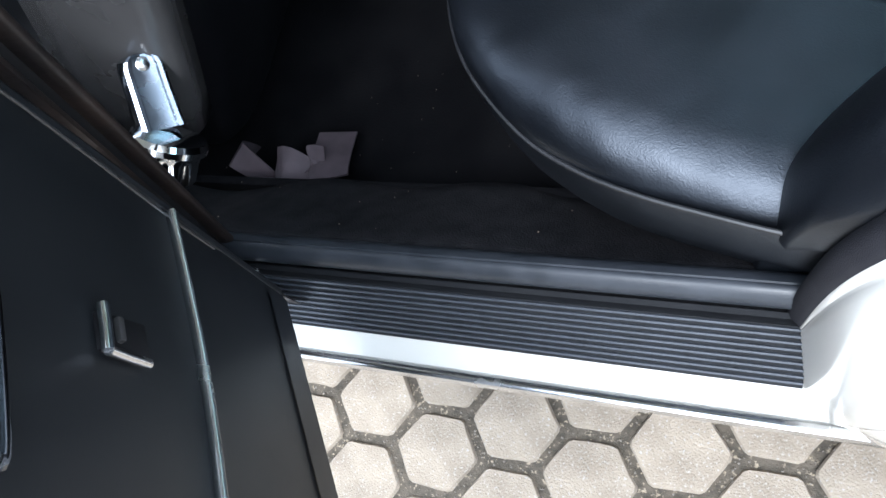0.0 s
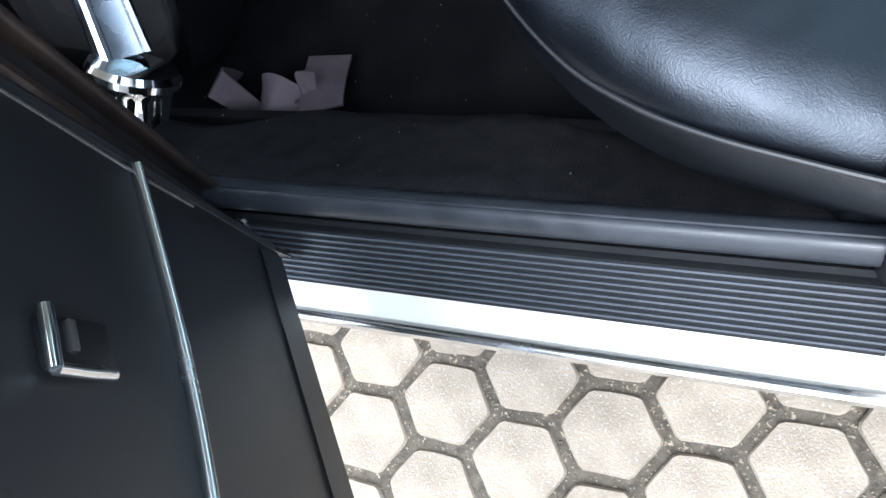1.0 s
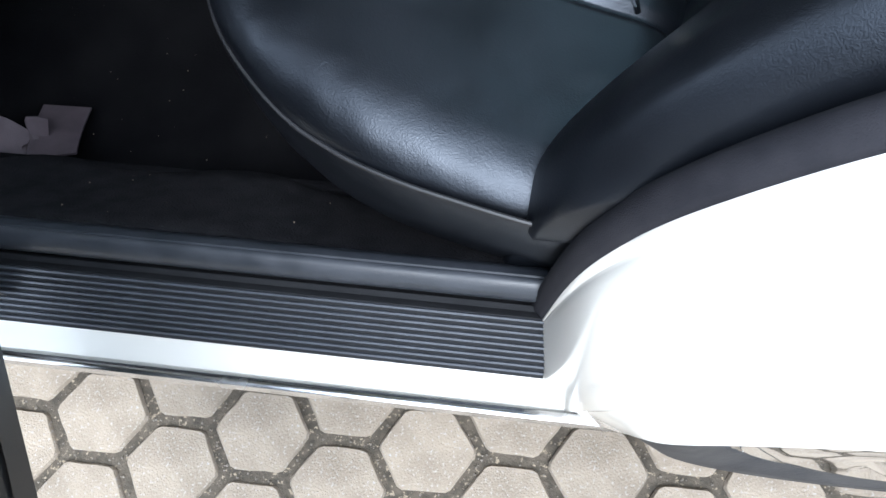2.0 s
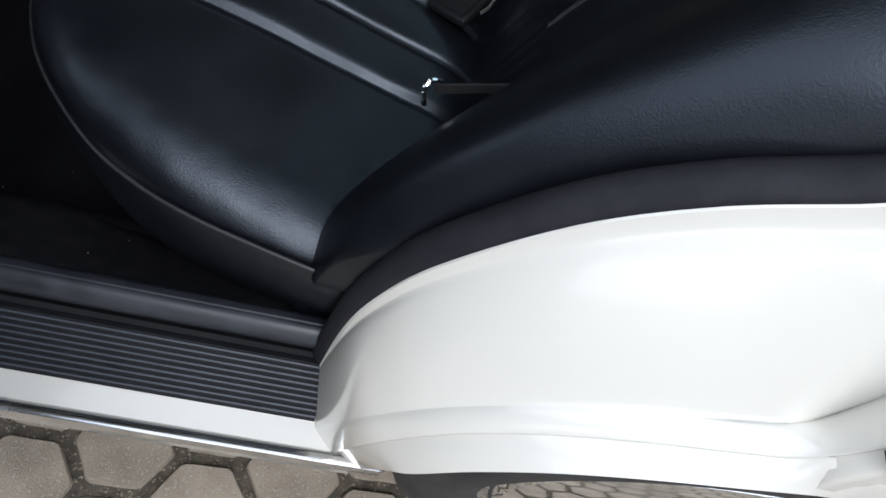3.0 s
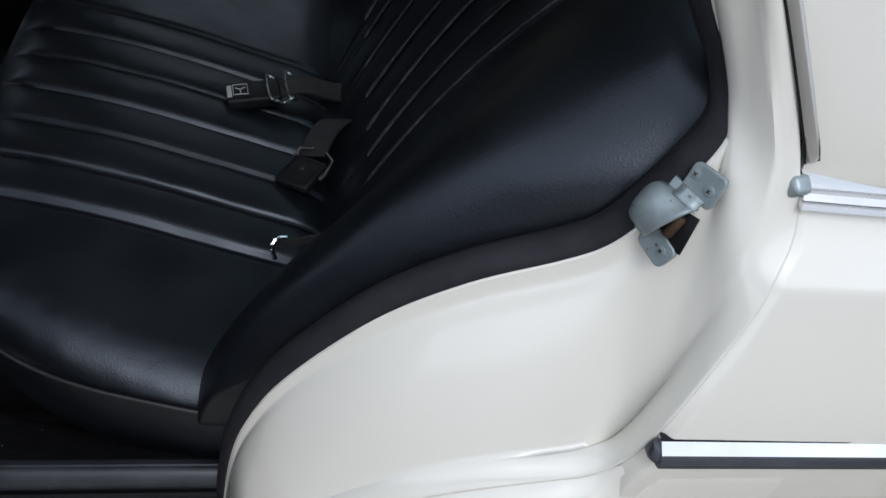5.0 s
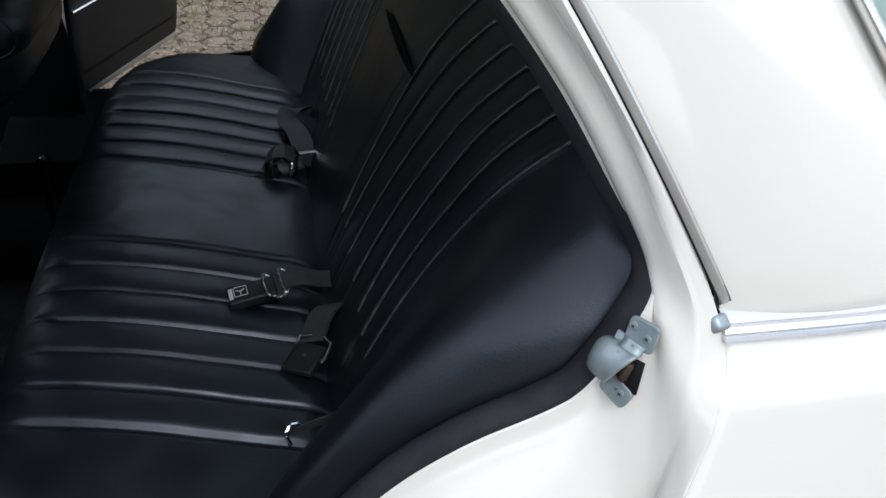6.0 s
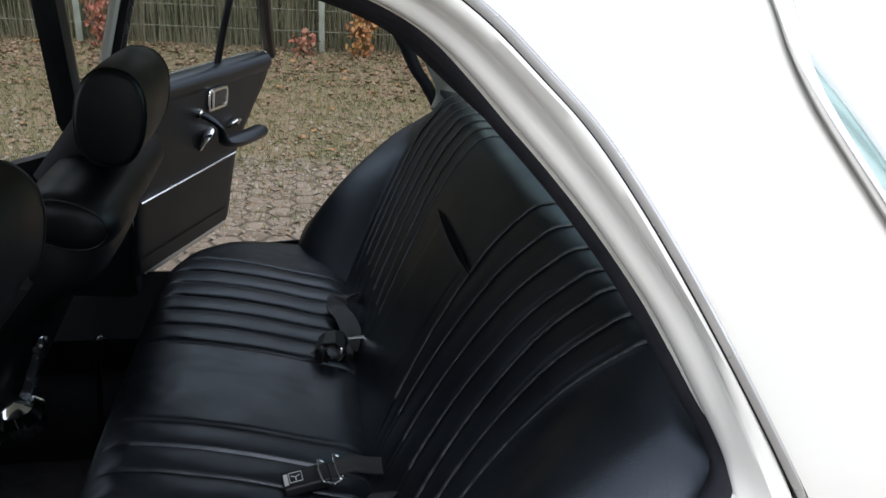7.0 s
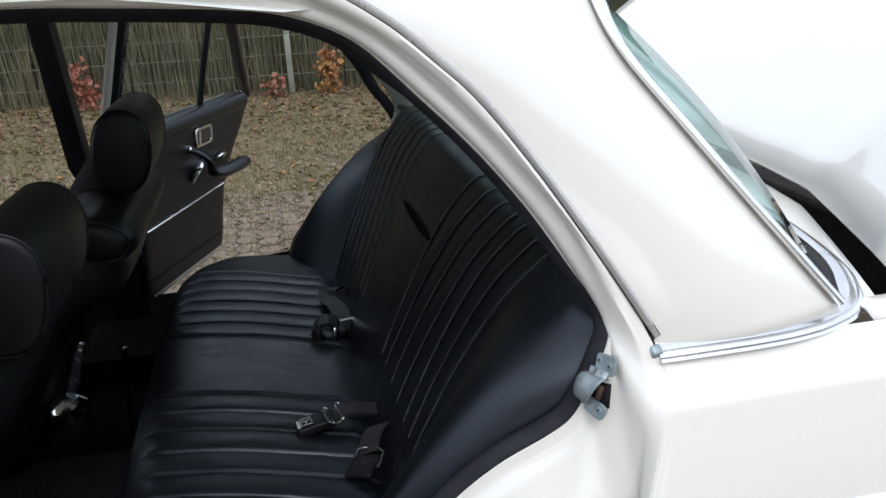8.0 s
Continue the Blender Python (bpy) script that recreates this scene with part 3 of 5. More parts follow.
part("boot_front", box((0.03, 1.4, 0.22), pose(1.56, CY, 0.80), 0.004), UNDER, car)
lid_rows = []
rise = radians(35)
for i in range(13):
    f = i / 12
    row = []
    for j in range(41):
        g = j / 40
        y = 0.165 + (2 * CY - 0.33) * g
        run = (2.30 - lid_x(y)) * f
        up = 0.012 * math.sin(math.pi * g) ** 0.6 + 0.02 * math.sin(math.pi * f)
        row.append((lid_x(y) + run * math.cos(rise) - up * math.sin(rise), y, 0.950 + run * math.sin(rise) + up * math.cos(rise)))
    lid_rows.append(row)
lid = loft(lid_rows)
part("boot_lid", lid, PAINT, car, "raised ivory boot lid", thick=0.02, off=-1.0, angle=60)

# ---- sill ----
X0, X1 = -0.95, 0.612
SILL = [(0.034, 0.355), (0.031, 0.362), (0.036, 0.369), (0.060, 0.3705), (0.062, 0.372), (0.100, 0.399), (0.104, 0.398)]
part("sill", loft([[(x, y, z) for y, z in [(0.075, 0.20), (0.03, 0.30)] + SILL] for x in (X0, -0.4, 0.0, 0.3, X1, 0.664)]), PAINT, car, "ivory painted door sill", angle=30)
chrome_rows = [[(x, y, z) for y, z in ((0.034, 0.352), (0.024, 0.356), (0.021, 0.364), (0.024, 0.371), (0.032, 0.373))] for x in (X0, 0.0, 0.4, 0.60, 0.688, 0.695)]
for k in range(5):
    chrome_rows[-1][k] = (0.695, 0.028 + 0.3 * (chrome_rows[-1][k][1] - 0.028), 0.364 + 0.3 * (chrome_rows[-1][k][2] - 0.364))
part("sill_strip", loft(chrome_rows), CHROME_DULL, car, "thin polished sill strip", thick=0.002)
# ribbed rubber plate: base and raised ribs
s0, s1 = Vector((0, 0.062, 0.3725)), Vector((0, 0.112, 0.4105))
nrm = Vector((0, -(s1.z - s0.z), s1.y - s0.y)).normalized()


def plate_row(x):
    return [Vector((x, 0, 0)) + s0.lerp(s1, f) + nrm * h for f, h in ((0, -0.001), (0.0, 0.003), (0.02, 0.004), (0.94, 0.004), (0.96, 0.002), (0.985, -0.003), (1.06, -0.006))]


plate = part("sill_plate", loft([plate_row(x) for x in (X0, -0.3, 0.0, 0.3, 0.600, 0.618)]), GROOVE_SHADE, car, "ribbed black rubber sill plate")
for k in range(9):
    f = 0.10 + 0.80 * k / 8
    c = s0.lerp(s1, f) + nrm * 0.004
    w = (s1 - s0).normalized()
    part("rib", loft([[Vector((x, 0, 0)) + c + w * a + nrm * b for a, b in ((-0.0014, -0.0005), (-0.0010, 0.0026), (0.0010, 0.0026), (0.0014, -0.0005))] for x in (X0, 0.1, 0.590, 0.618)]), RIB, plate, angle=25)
# rounded inner welt, then carpet falling to the floor
welt = [(0.134, 0.402), (0.1240, 0.409), (0.1195, 0.416), (0.1190, 0.423), (0.1225, 0.4300), (0.1290, 0.4350), (0.1345, 0.4368), (0.1360, 0.4357), (0.1375, 0.4370), (0.143, 0.4345), (0.149, 0.427), (0.152, 0.412)]
part("sill_welt", loft([[(x, y, z) for y, z in welt] for x in (X0, -0.2, 0.1, 0.4, 0.620)]), RUBBER, car, "smooth dark vinyl sill welt", angle=60)
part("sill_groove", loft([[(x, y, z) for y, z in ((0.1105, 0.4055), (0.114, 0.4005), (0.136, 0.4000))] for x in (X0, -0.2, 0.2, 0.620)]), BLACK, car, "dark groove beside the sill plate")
rows = []
for i in range(60):
    x = X0 + (0.66 - X0) * i / 59
    w = 0.008 * math.sin(x * 9) + 0.006 * math.sin(x * 23 + 1)
    rows.append([(x, y + w * s, z + 0.4 * w * s) for y, z, s in ((0.150, 0.415, 0), (0.160, 0.408, 0.2), (0.180, 0.385, 0.3), (0.21, 0.352, 0.5), (0.245, 0.318, 0.8), (0.262, 0.300, 1), (0.264, 0.290, 1))])
part("sill_carpet", loft(rows), CARPET, car, "black carpet over the inner sill", thick=0.004)
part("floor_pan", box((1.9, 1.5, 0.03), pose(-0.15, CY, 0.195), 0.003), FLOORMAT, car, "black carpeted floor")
part("floor_riser", box((0.03, 1.1, 0.30), pose(0.42, CY, 0.33), 0.004), CARPET, car)
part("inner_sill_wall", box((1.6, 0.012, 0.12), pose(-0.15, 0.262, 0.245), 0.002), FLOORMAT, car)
tunnel = loft([[(x, CY + a, 0.205 + h) for a, h in ((-0.16, 0), (-0.13, 0.09), (-0.08, 0.14), (0, 0.155), (0.08, 0.14), (0.13, 0.09), (0.16, 0))] for x in (-0.95, -0.3, 0.39)])
part("transmission_tunnel", tunnel, CARPET, car)
# far side sill
part("sill", mirror(loft([[(x, y, z) for y, z in [(0.075, 0.20), (0.03, 0.30)] + SILL + welt + [(0.2, 0.36), (0.26, 0.30), (0.26, 0.2)]] for x in (X0, 0.0, 0.664)])), BLACK, car, "dark far-side sill")
# front bulkhead and scuttle close the cabin
part("bulkhead", box((0.05, 1.5, 0.75), pose(-0.98, CY, 0.55), 0.01), BLACK, car)
part("dashboard", box((0.30, 1.45, 0.22), pose(-0.85, CY, 0.82), 0.04, 3), BLACK, car)

# ---- centre pillars ----


DOOR_LEAN = ((0.45, 0.0), (0.576, 0.018), (0.662, 0.029), (0.764, 0.046), (0.84, 0.058), (0.93, 0.068), (0.955, 0.064))
DOOR_AT, DOOR_U = Vector((0.123, 0.079, 0)), Vector((0.518, -0.855, 0)).normalized()


def far_pillar():
    rows = []
    for i in range(16):
        z = 0.37 + (1.33 - 0.37) * i / 15
        y = 0.112 + 0.20 * (z - 0.40)
        x = 0.106 + 0.063 * ease((0.86 - z) / 0.08)
        w = 0.058 if z > 0.86 else 0.07
        w = 0.30 if z < 0.80 else w
        rows.append([(x - w, y + 0.005, z), (x - w, y + 0.06, z), (x - 0.03, y + 0.07, z), (x - 0.008, y + 0.064, z), (x, y + 0.042, z), (x - 0.004, y + 0.015, z), (x - 0.012, y + 0.003, z), (x - 0.03, y, z)])
    return mirror(loft(rows, closed_v=True))


def pillar_line(z):
    """Where the slot of the near pillar runs: leaning back below the waist, inwards above it."""
    return Vector((0.012 + 0.38 * (min(z, 0.93) - 0.40) + 0.05 * max(0.0, z - 0.93), 0.125 + 0.345 * max(0.0, z - 0.93), z))


def pillar_skin(section, z0=0.40, n=22, door=False):
    rows = []
    for i in range(n):
        z = z0 + (1.33 - z0) * i / (n - 1)
        c = pillar_line(z)
        row = [c + Vector((dx, dy, 0)) for dx, dy in section]
        if door:
            h = lerp_table(DOOR_LEAN, z) - 0.010
            e = DOOR_AT + Vector((-DOOR_U.y, DOOR_U.x, 0)) * h - DOOR_U * 0.006
            e = Vector((e.x, e.y + 0.345 * max(0.0, z - 0.93), z))
            a = row[-1]
            row += [a.lerp(e, 0.35) + Vector((0.004, 0.002, 0)), a.lerp(e, 0.75) + Vector((0.002, 0, 0)), e, e + Vector((-0.03, 0.0, 0))]
        rows.append(row)
    return loft(rows)


pl_ = part("centre_pillar", pillar_skin([(-0.06, -0.02), (-0.06, 0.018), (-0.020, 0.019), (-0.012, 0.017), (-0.016, 0.006), (-0.018, -0.006), (-0.012, -0.012), (-0.004, -0.03)]), BLACK, car, "black trimmed centre pillar", angle=50)
part("pillar_seal", pillar_skin([(-0.014, 0.019), (-0.006, 0.0185), (-0.001, 0.0165), (0.001, 0.013), (-0.001, 0.0095), (-0.008, 0.008), (-0.018, 0.007)]), TRIMBROWN, pl_, "worn brown-black pillar seal", angle=60)
part("pillar_seal", pillar_skin([(-0.018, -0.006), (-0.002, -0.0065), (0.003, -0.0095), (0.004, -0.013)], door=True), TRIMBROWN, pl_, "second brown-black pillar seal", angle=60)
part("pillar_bolt", lathe([(0.0001, 0.006), (0.007, 0.005), (0.008, 0)], pose(0.046, 0.108, 0.410, 50, 0, 0), 10), CHROME_DULL, pl_)
part("centre_pillar", far_pillar(), VINYL_DOOR, car, "black trimmed centre pillar", angle=50)
for swing, hx, hy in ((0, -0.96, 0.075), (72, -0.96, 2 * CY - 0.075)):
    hinge = pose(hx, hy, 0.66, 0, 0, swing)
    s_ = 1 if swing == 0 else -1
    fd = part("front_door", box((0.92, 0.07, 0.56), hinge @ Matrix.Translation((0.46, 0, 0)), 0.01), PAINT, car, "ivory front door")
    part("trim_panel", box((0.90, 0.02, 0.54), hinge @ Matrix.Translation((0.46, 0.047 * s_, 0)), 0.006), VINYL_DOOR, fd, "black inner door trim")
# far side: rear pillar inside, roof rail
rail = spline([my((x, y_in(z) + 0.01, z + 0.022 * ease((z - 1.1) / 0.2))) + Vector((-0.030, 0, 0)) for x, z in [(0.995, 0.905), (0.972, 0.945), (0.950, 0.980)] + EDGE_IN[12:]] + [my((-0.9, 0.27, 1.352))], 60)
part("roof_rail", tube(rail, 0.018, 8, ry=0.016), SEAL, car, "black trimmed door opening rail", angle=60)
rows = []
for a, b in zip(spline([my((x, y_in(z) + 0.03, z)) for x, z in EDGE_IN[9:18]], 24), [my(p) + Vector((0.0, -0.03, 0)) for p in [w_edge[round(i * 36 / 23)] for i in range(24)]]):
    rows.append([a, a.lerp(b, 0.5) + Vector((0, -0.01, 0)), b])
part("pillar_lining", loft(rows), LINER, car, "pale rear pillar lining", thick=0.003)
far_skin = [[my((x, y, z)) for y, z in ((0.03, 0.37), (0.0, 0.55), (0.0, 0.75), (0.016, 0.872), (0.094, 0.932))] for x in (1.0, 1.3, 1.7, 2.15)]
part("quarter_panel", loft(far_skin), PAINT, car, thick=0.003)
rows = []
for a, b in zip(g_edge, w_edge):
    rows.append([my(a), my(a.lerp(b, 0.5) + Vector((0, -0.014, 0))), my(b)])
part("rear_pillar", loft(rows), PAINT, car, thick=0.003)
part("parcel_shelf", loft([[(x, y, z) for y in (0.16, CY, 2 * CY - 0.16)] for x, z in ((0.96, 0.965), (1.02, 0.955), (1.33, 0.915))]), VINYL, car, "black parcel shelf behind the backrest", thick=0.01)
lining = []
for i in range(0, int(N_EDGE * 0.5), 2):
    n, a = opening_normal(c_in, i), c_in[i]
    lining.append([a + Vector((0, 0.023, 0)) - n * 0.004, a + Vector((0, 0.034, 0)) - n * 0.016, a + Vector((0, 0.06, 0)) - n * 0.05, a + Vector((0, 0.14, 0)) - n * 0.09])
part("inner_lining", loft(lining), BLACK, car, "black lining behind the bolster")

# ---- striker on the jamb ----
L_AX = Vector((0.30, 0.12, 0.94)).normalized()
W_AX = Vector((-0.46, 0.86, 0.20))
W_AX = (W_AX - L_AX * W_AX.dot(L_AX)).normalized()
N_AX = L_AX.cross(W_AX)
if N_AX.x > 0:
    N_AX = -N_AX
STRIKE = Matrix.Translation(Vector((0.934, 0.109, 0.878)) + N_AX * 0.004) @ Matrix((W_AX, L_AX, N_AX)).transposed().to_4x4() @ Matrix.Scale(0.95, 4)


def slab(w, h, r, t, m):
    """Flat plate with rounded corners and a softened rim."""
    def ring(k, z):
        pts = []
        for cx, cy, a0 in ((1, 1, 0), (-1, 1, 90), (-1, -1, 180), (1, -1, 270)):
            for q in range(5):
                a = radians(a0 + 22.5 * q)
                pts.append(m @ Vector((cx * (w / 2 - r) + (r - k) * math.cos(a), cy * (h / 2 - r) + (r - k) * math.sin(a), z)))
        return pts
    bm = loft([ring(0, 0), ring(0, t - 0.0006), ring(0.0008, t)], closed_v=True)
    bm.verts.ensure_lookup_table()
    bm.faces.new([bm.verts[40 + q] for q in range(20)])
    return bm


plate_bm = join(slab(0.027, 0.025, 0.004, 0.0045, pose(-0.002, 0.035, 0, 0, 0, -7)), slab(0.028, 0.020, 0.005, 0.0045, pose(-0.005, -0.021, 0, 0, 0, 12)), box((0.012, 0.05, 0.003), pose(0.012, 0.002, 0.002), 0.001))
plate_bm.transform(STRIKE)
striker = part("striker", plate_bm, ZINC, car, "zinc-plated door striker screwed to the jamb", angle=30)
# Black slab at plate level in place of the hollow's shade
part("striker_recess_shade", box((0.026, 0.030, 0.002), STRIKE @ pose(-0.006, -0.002, 0.002, 0, 0, -12), 0.0005), BLACK, striker, "black slab for the shaded hollow under the hood")
arc = [(0.0190 * math.cos(math.pi * i / 16), 0.003 + 0.0165 * math.sin(math.pi * i / 16) ** 0.5) for i in range(17)]
hood_rows = []
for f, k in ((0, 1.0), (0.03, 1.05), (0.08, 1.05), (0.16, 1.0), (0.35, 1.0), (0.58, 0.99), (0.74, 0.94), (0.86, 0.83), (0.94, 0.66), (0.985, 0.45), (1.0, 0.25)):
    row = []
    for b_, c_ in arc:
        mouth = -0.004 - 0.36 * b_
        row.append(Vector((mouth + (0.029 - mouth) * f, b_ * k + 0.001, c_ * k)))
    hood_rows.append(row)
hood = loft(hood_rows)
hood.transform(STRIKE)
part("striker_hood", hood, ZINC, striker, "domed zinc hood", thick=0.0022, angle=50)
# web where the hood runs into the upper plate
web = loft([[Vector((a_, 0.0185 + 0.009 * f, 0.0045 + 0.0065 * (1 - f) ** 2)) for f in (0, 0.25, 0.5, 0.75, 1)] for a_ in (-0.011, -0.004, 0.003, 0.009)])
web.transform(STRIKE)
part("striker_web", web, ZINC, striker, thick=0.002, angle=60)
rl = lathe([(0.0001, -0.009), (0.0035, -0.009), (0.0045, -0.007), (0.0045, 0.007), (0.0035, 0.009), (0.0001, 0.009)], STRIKE @ pose(-0.006, 0.001, 0.007, 90, 0, 0), 14)
part("striker_pin", rl, RUST, striker, "greasy brown striker pin")
for a, b in ((0.007, 0.038), (-0.008, 0.035), (-0.010, -0.021)):
    sw = part("screw", lathe([(0.0001, 0.0054), (0.0026, 0.0054), (0.0038, 0.0051), (0.0042, 0.0044)], STRIKE @ Matrix.Translation((a, b, 0)), 16), ZINC, striker)
    part("screw_slot", join(box((0.0036, 0.0009, 0.0003), STRIKE @ pose(a, b, 0.0055, 0, 0, 35)), box((0.0009, 0.0036, 0.0003), STRIKE @ pose(a, b, 0.0055, 0, 0, 35))), RUST, sw, "dark cross slot")

# ---- rear doors, both standing open ----


def rear_door(base, u, far):
    """An open rear door seen from inside: a along the door from its hinge, z up, h out of the inner face."""
    u = Vector((u[0], u[1], 0)).normalized()
    n = Vector((-u.y, u.x, 0)) if not far else Vector((u.y, -u.x, 0))
    b = Vector((base[0], base[1], 0))

    def P(a, z, h=0.0):
        return b + u * a + n * (h + lerp_table(DOOR_LEAN, z)) + Vector((0, 0, z))

    rear = ((0.44, 0.465), (0.47, 0.48), (0.50, 0.485), (0.56, 0.487), (0.66, 0.50), (0.74, 0.535), (0.82, 0.60), (0.87, 0.645), (0.90, 0.665), (0.93, 0.68), (0.96, 0.665))
    door = part("rear_door", loft([[P(0.060 + (lerp_table(rear, z) - 0.046) * f, z, -0.012 - (0.002 if f in (0, 1) else 0)) for f in (0, 0.25, 0.5, 0.75, 1)] for z in [0.43 + 0.53 * k / 24 for k in range(25)]]),
                PAINT, car, "open rear door, ivory outside and black inside", thick=0.07, off=(1.0 if far else -1.0))
    zs = [0.45, 0.453, 0.47] + [0.47 + 0.45 * k / 30 for k in range(1, 31)] + [0.935, 0.945, 0.952, 0.955]
    rows = []
    for z in zs:
        L = lerp_table(rear, z)
        edge = 0.006 if z < 0.452 or z > 0.954 else 0.0
        rows.append([P(0, z, -0.012), P(0.003, z, -0.002 - edge), P(0.01, z, -edge)] + [P(0.01 + (L - 0.02) * j / 20, z, -edge) for j in range(1, 20)] + [P(L - 0.008, z, -edge), P(L - 0.002, z, -0.003 - edge), P(L, z, -0.012)])
    part("trim_panel", loft(rows), VINYL_DOOR, door, "black vinyl door trim panel", angle=50)
    part("kick_strip", loft([[P(0.012 + 0.45 * f, z, 0.0025) for z in (0.458, 0.462, 0.497, 0.501)] for f in (0, 0.5, 1)]), VINYL_DOOR, door)
    # waist pad
    pad = [[P(0.0 + 0.66 * f, 0.935 + dz, h) for dz, h in ((-0.03, 0.0), (-0.012, 0.010), (0.006, 0.012), (0.020, 0.004), (0.026, -0.012), (0.022, -0.05))] for f in (0, 0.05, 0.3, 0.6, 0.9, 1)]
    part("waist_pad", loft(pad), VINYL, door, "padded black vinyl waist rail", angle=60)
    # bright strip
    wave = ((0.0, 0.667), (0.05, 0.6642), (0.10, 0.6628), (0.14, 0.6635), (0.18, 0.6672), (0.22, 0.6730), (0.26, 0.6785), (0.30, 0.6830), (0.50, 0.6950))
    path = [P(0.006 + 0.475 * f, lerp_table(wave, 0.475 * f) if not far else 0.664 + 0.012 * f, 0.003) for f in [k / 24 for k in range(25)]]
    path = spline(path[::3], 48)
    part("bright_strip", tube(path, 0.0052, 12, ry=0.0036), CHROME_DULL, door, "narrow bright strip across the door trim")
    # inner release: chrome frame and flap
    def rect(a0, a1, z0, z1, r, h):
        pts = [P(a0, z0, h), P(a1, z0, h), P(a1, z1, h), P(a0, z1, h)]
        q = []
        for k in range(4):
            c, d, e = pts[k - 1], pts[k], pts[(k + 1) % 4]
            q += [d + (c - d).normalized() * r, d + (c - d).normalized() * r * 0.3 + (e - d).normalized() * r * 0.3, d + (e - d).normalized() * r]
        return q
    if far:
        A, Z, W_, H_ = 0.302, 0.872, 0.094, 0.026
    else:
        A, Z, W_, H_ = 0.142, 0.891, 0.090, 0.033
    rel = part("inner_release", tube(spline(rect(A, A + W_, Z - H_, Z + H_, 0.012, 0.004), 48, closed=True), 0.0058, 8, closed=True, up=n, ry=0.004), CHROME, door, "chrome-framed inner door release")
    part("release_recess", loft([[P(A + W_ * f, z, 0.002) for z in (Z - H_, Z + H_)] for f in (0, 1)]), BLACK, rel)
    part("release_flap", loft([[P(A + W_ * f, Z + H_ * g, h) for g, h in ((-0.78, 0.002), (-0.74, 0.006), (-0.60, 0.0075), (0.60, 0.0055), (0.74, 0.005), (0.78, 0.002))] for f in (0.30, 0.34, 0.86, 0.90)]), SATIN, rel, "grey release flap")
    part("release_bar", tube([P(A + W_ * 0.17, Z - H_ * 0.82, 0.007), P(A + W_ * 0.17, Z + H_ * 0.82, 0.007)], 0.0055, 8, ry=0.004), CHROME, rel, "chrome release bar")
    if far:
        # arm rest with pull handle
        arm = spline([P(0.26, 0.842, 0.002), P(0.263, 0.838, 0.02), P(0.285, 0.81, 0.048), P(0.30, 0.775, 0.055), P(0.32, 0.757, 0.055), P(0.38, 0.748, 0.058), P(0.46, 0.744, 0.060), P(0.52, 0.741, 0.055), P(0.545, 0.739, 0.045)], 36)
        am = part("arm_rest", tube(arm, 0.022, 12, ry=0.016, taper=lambda f: 0.6 + 0.7 * ease((f - 0.35) / 0.3) - 0.6 * ease((f - 0.9) / 0.1)), VINYL, door, "padded black arm rest and pull handle")
        part("handle_cap", lathe([(0.0001, 0.014), (0.012, 0.010), (0.016, 0.0)], Matrix.Translation(P(0.258, 0.845, 0.0)) @ n.to_track_quat("Z", "Y").to_matrix().to_4x4(), 14), CHROME, am, "chrome handle cap")
        part("arm_bracket", tube(spline([P(0.27, 0.742, 0.004), P(0.275, 0.765, 0.012), P(0.30, 0.785, 0.012), P(0.315, 0.79, 0.004)], 12), 0.013, 10, ry=0.008), CHROME, am, "chrome bracket")
        part("arm_bracket", tube(spline([P(0.42, 0.772, 0.004), P(0.43, 0.785, 0.012), P(0.47, 0.787, 0.010), P(0.48, 0.77, 0.004)], 12), 0.008, 8, ry=0.005), CHROME, am, "chrome bracket")
        # window frame with its glass
        def lean(a, z, dh=0.0):
            return P(a, z, -0.03 + dh + 0.33 * max(0.0, z - 0.95))

        zs_ = (0.93, 1.05, 1.17, 1.30)
        part("window_frame", tube([lean(-0.106, z) for z in zs_], 0.011, 8), PAINT, door, "pale front window frame")
        part("window_frame", tube([lean(-0.080, z, -0.006) for z in zs_], 0.020, 8), BLACK, door, "black window channel")
        part("window_frame", tube([lean(-0.052, z) for z in zs_], 0.009, 8), CHROME_DULL, door, "bright window channel edge")
        part("window_frame", tube(spline([lean(0.735, 0.94), lean(0.650, 1.05), lean(0.570, 1.155), lean(0.49, 1.26), lean(0.44, 1.31), lean(0.36, 1.33), lean(-0.10, 1.33)], 30), 0.019, 8), TRIMBROWN, door, "dark brown window frame")
        part("window_divider", tube([lean(0.404, 0.955), lean(0.390, 1.07), lean(0.382, 1.19), lean(0.372, 1.32)], 0.010, 8), BLACK, door, "black window divider bar")
        pane = part("pane", loft([[lean(a0 + (a1 - a0) * f, z, -0.004) for f in (0, 0.5, 1)] for z, a0, a1 in ((0.95, -0.05, 0.72), (1.06, -0.05, 0.64), (1.17, -0.05, 0.555), (1.31, -0.05, 0.43))]), PANE, door, "door window glass")
        pane.visible_shadow = False
    else:
        A, Z = 0.143, 0.759
        fr = part("pull_bracket", box((0.025, 0.040, 0.006), Matrix.Translation(P(A, Z, 0.003)) @ Matrix((u, Vector((0, 0, 1)), n)).transposed().to_4x4(), 0.002), BLACK, door, "small chrome-edged pull bracket")
        flat = Matrix((u, Vector((0, 0, 1)), n)).transposed().to_4x4()
        part("bracket_edge", tube([P(A - 0.014, Z + 0.019, 0.007), P(A, Z + 0.0195, 0.0075), P(A + 0.015, Z + 0.0195, 0.007)], 0.0036, 10), CHROME, fr, "chrome edge")
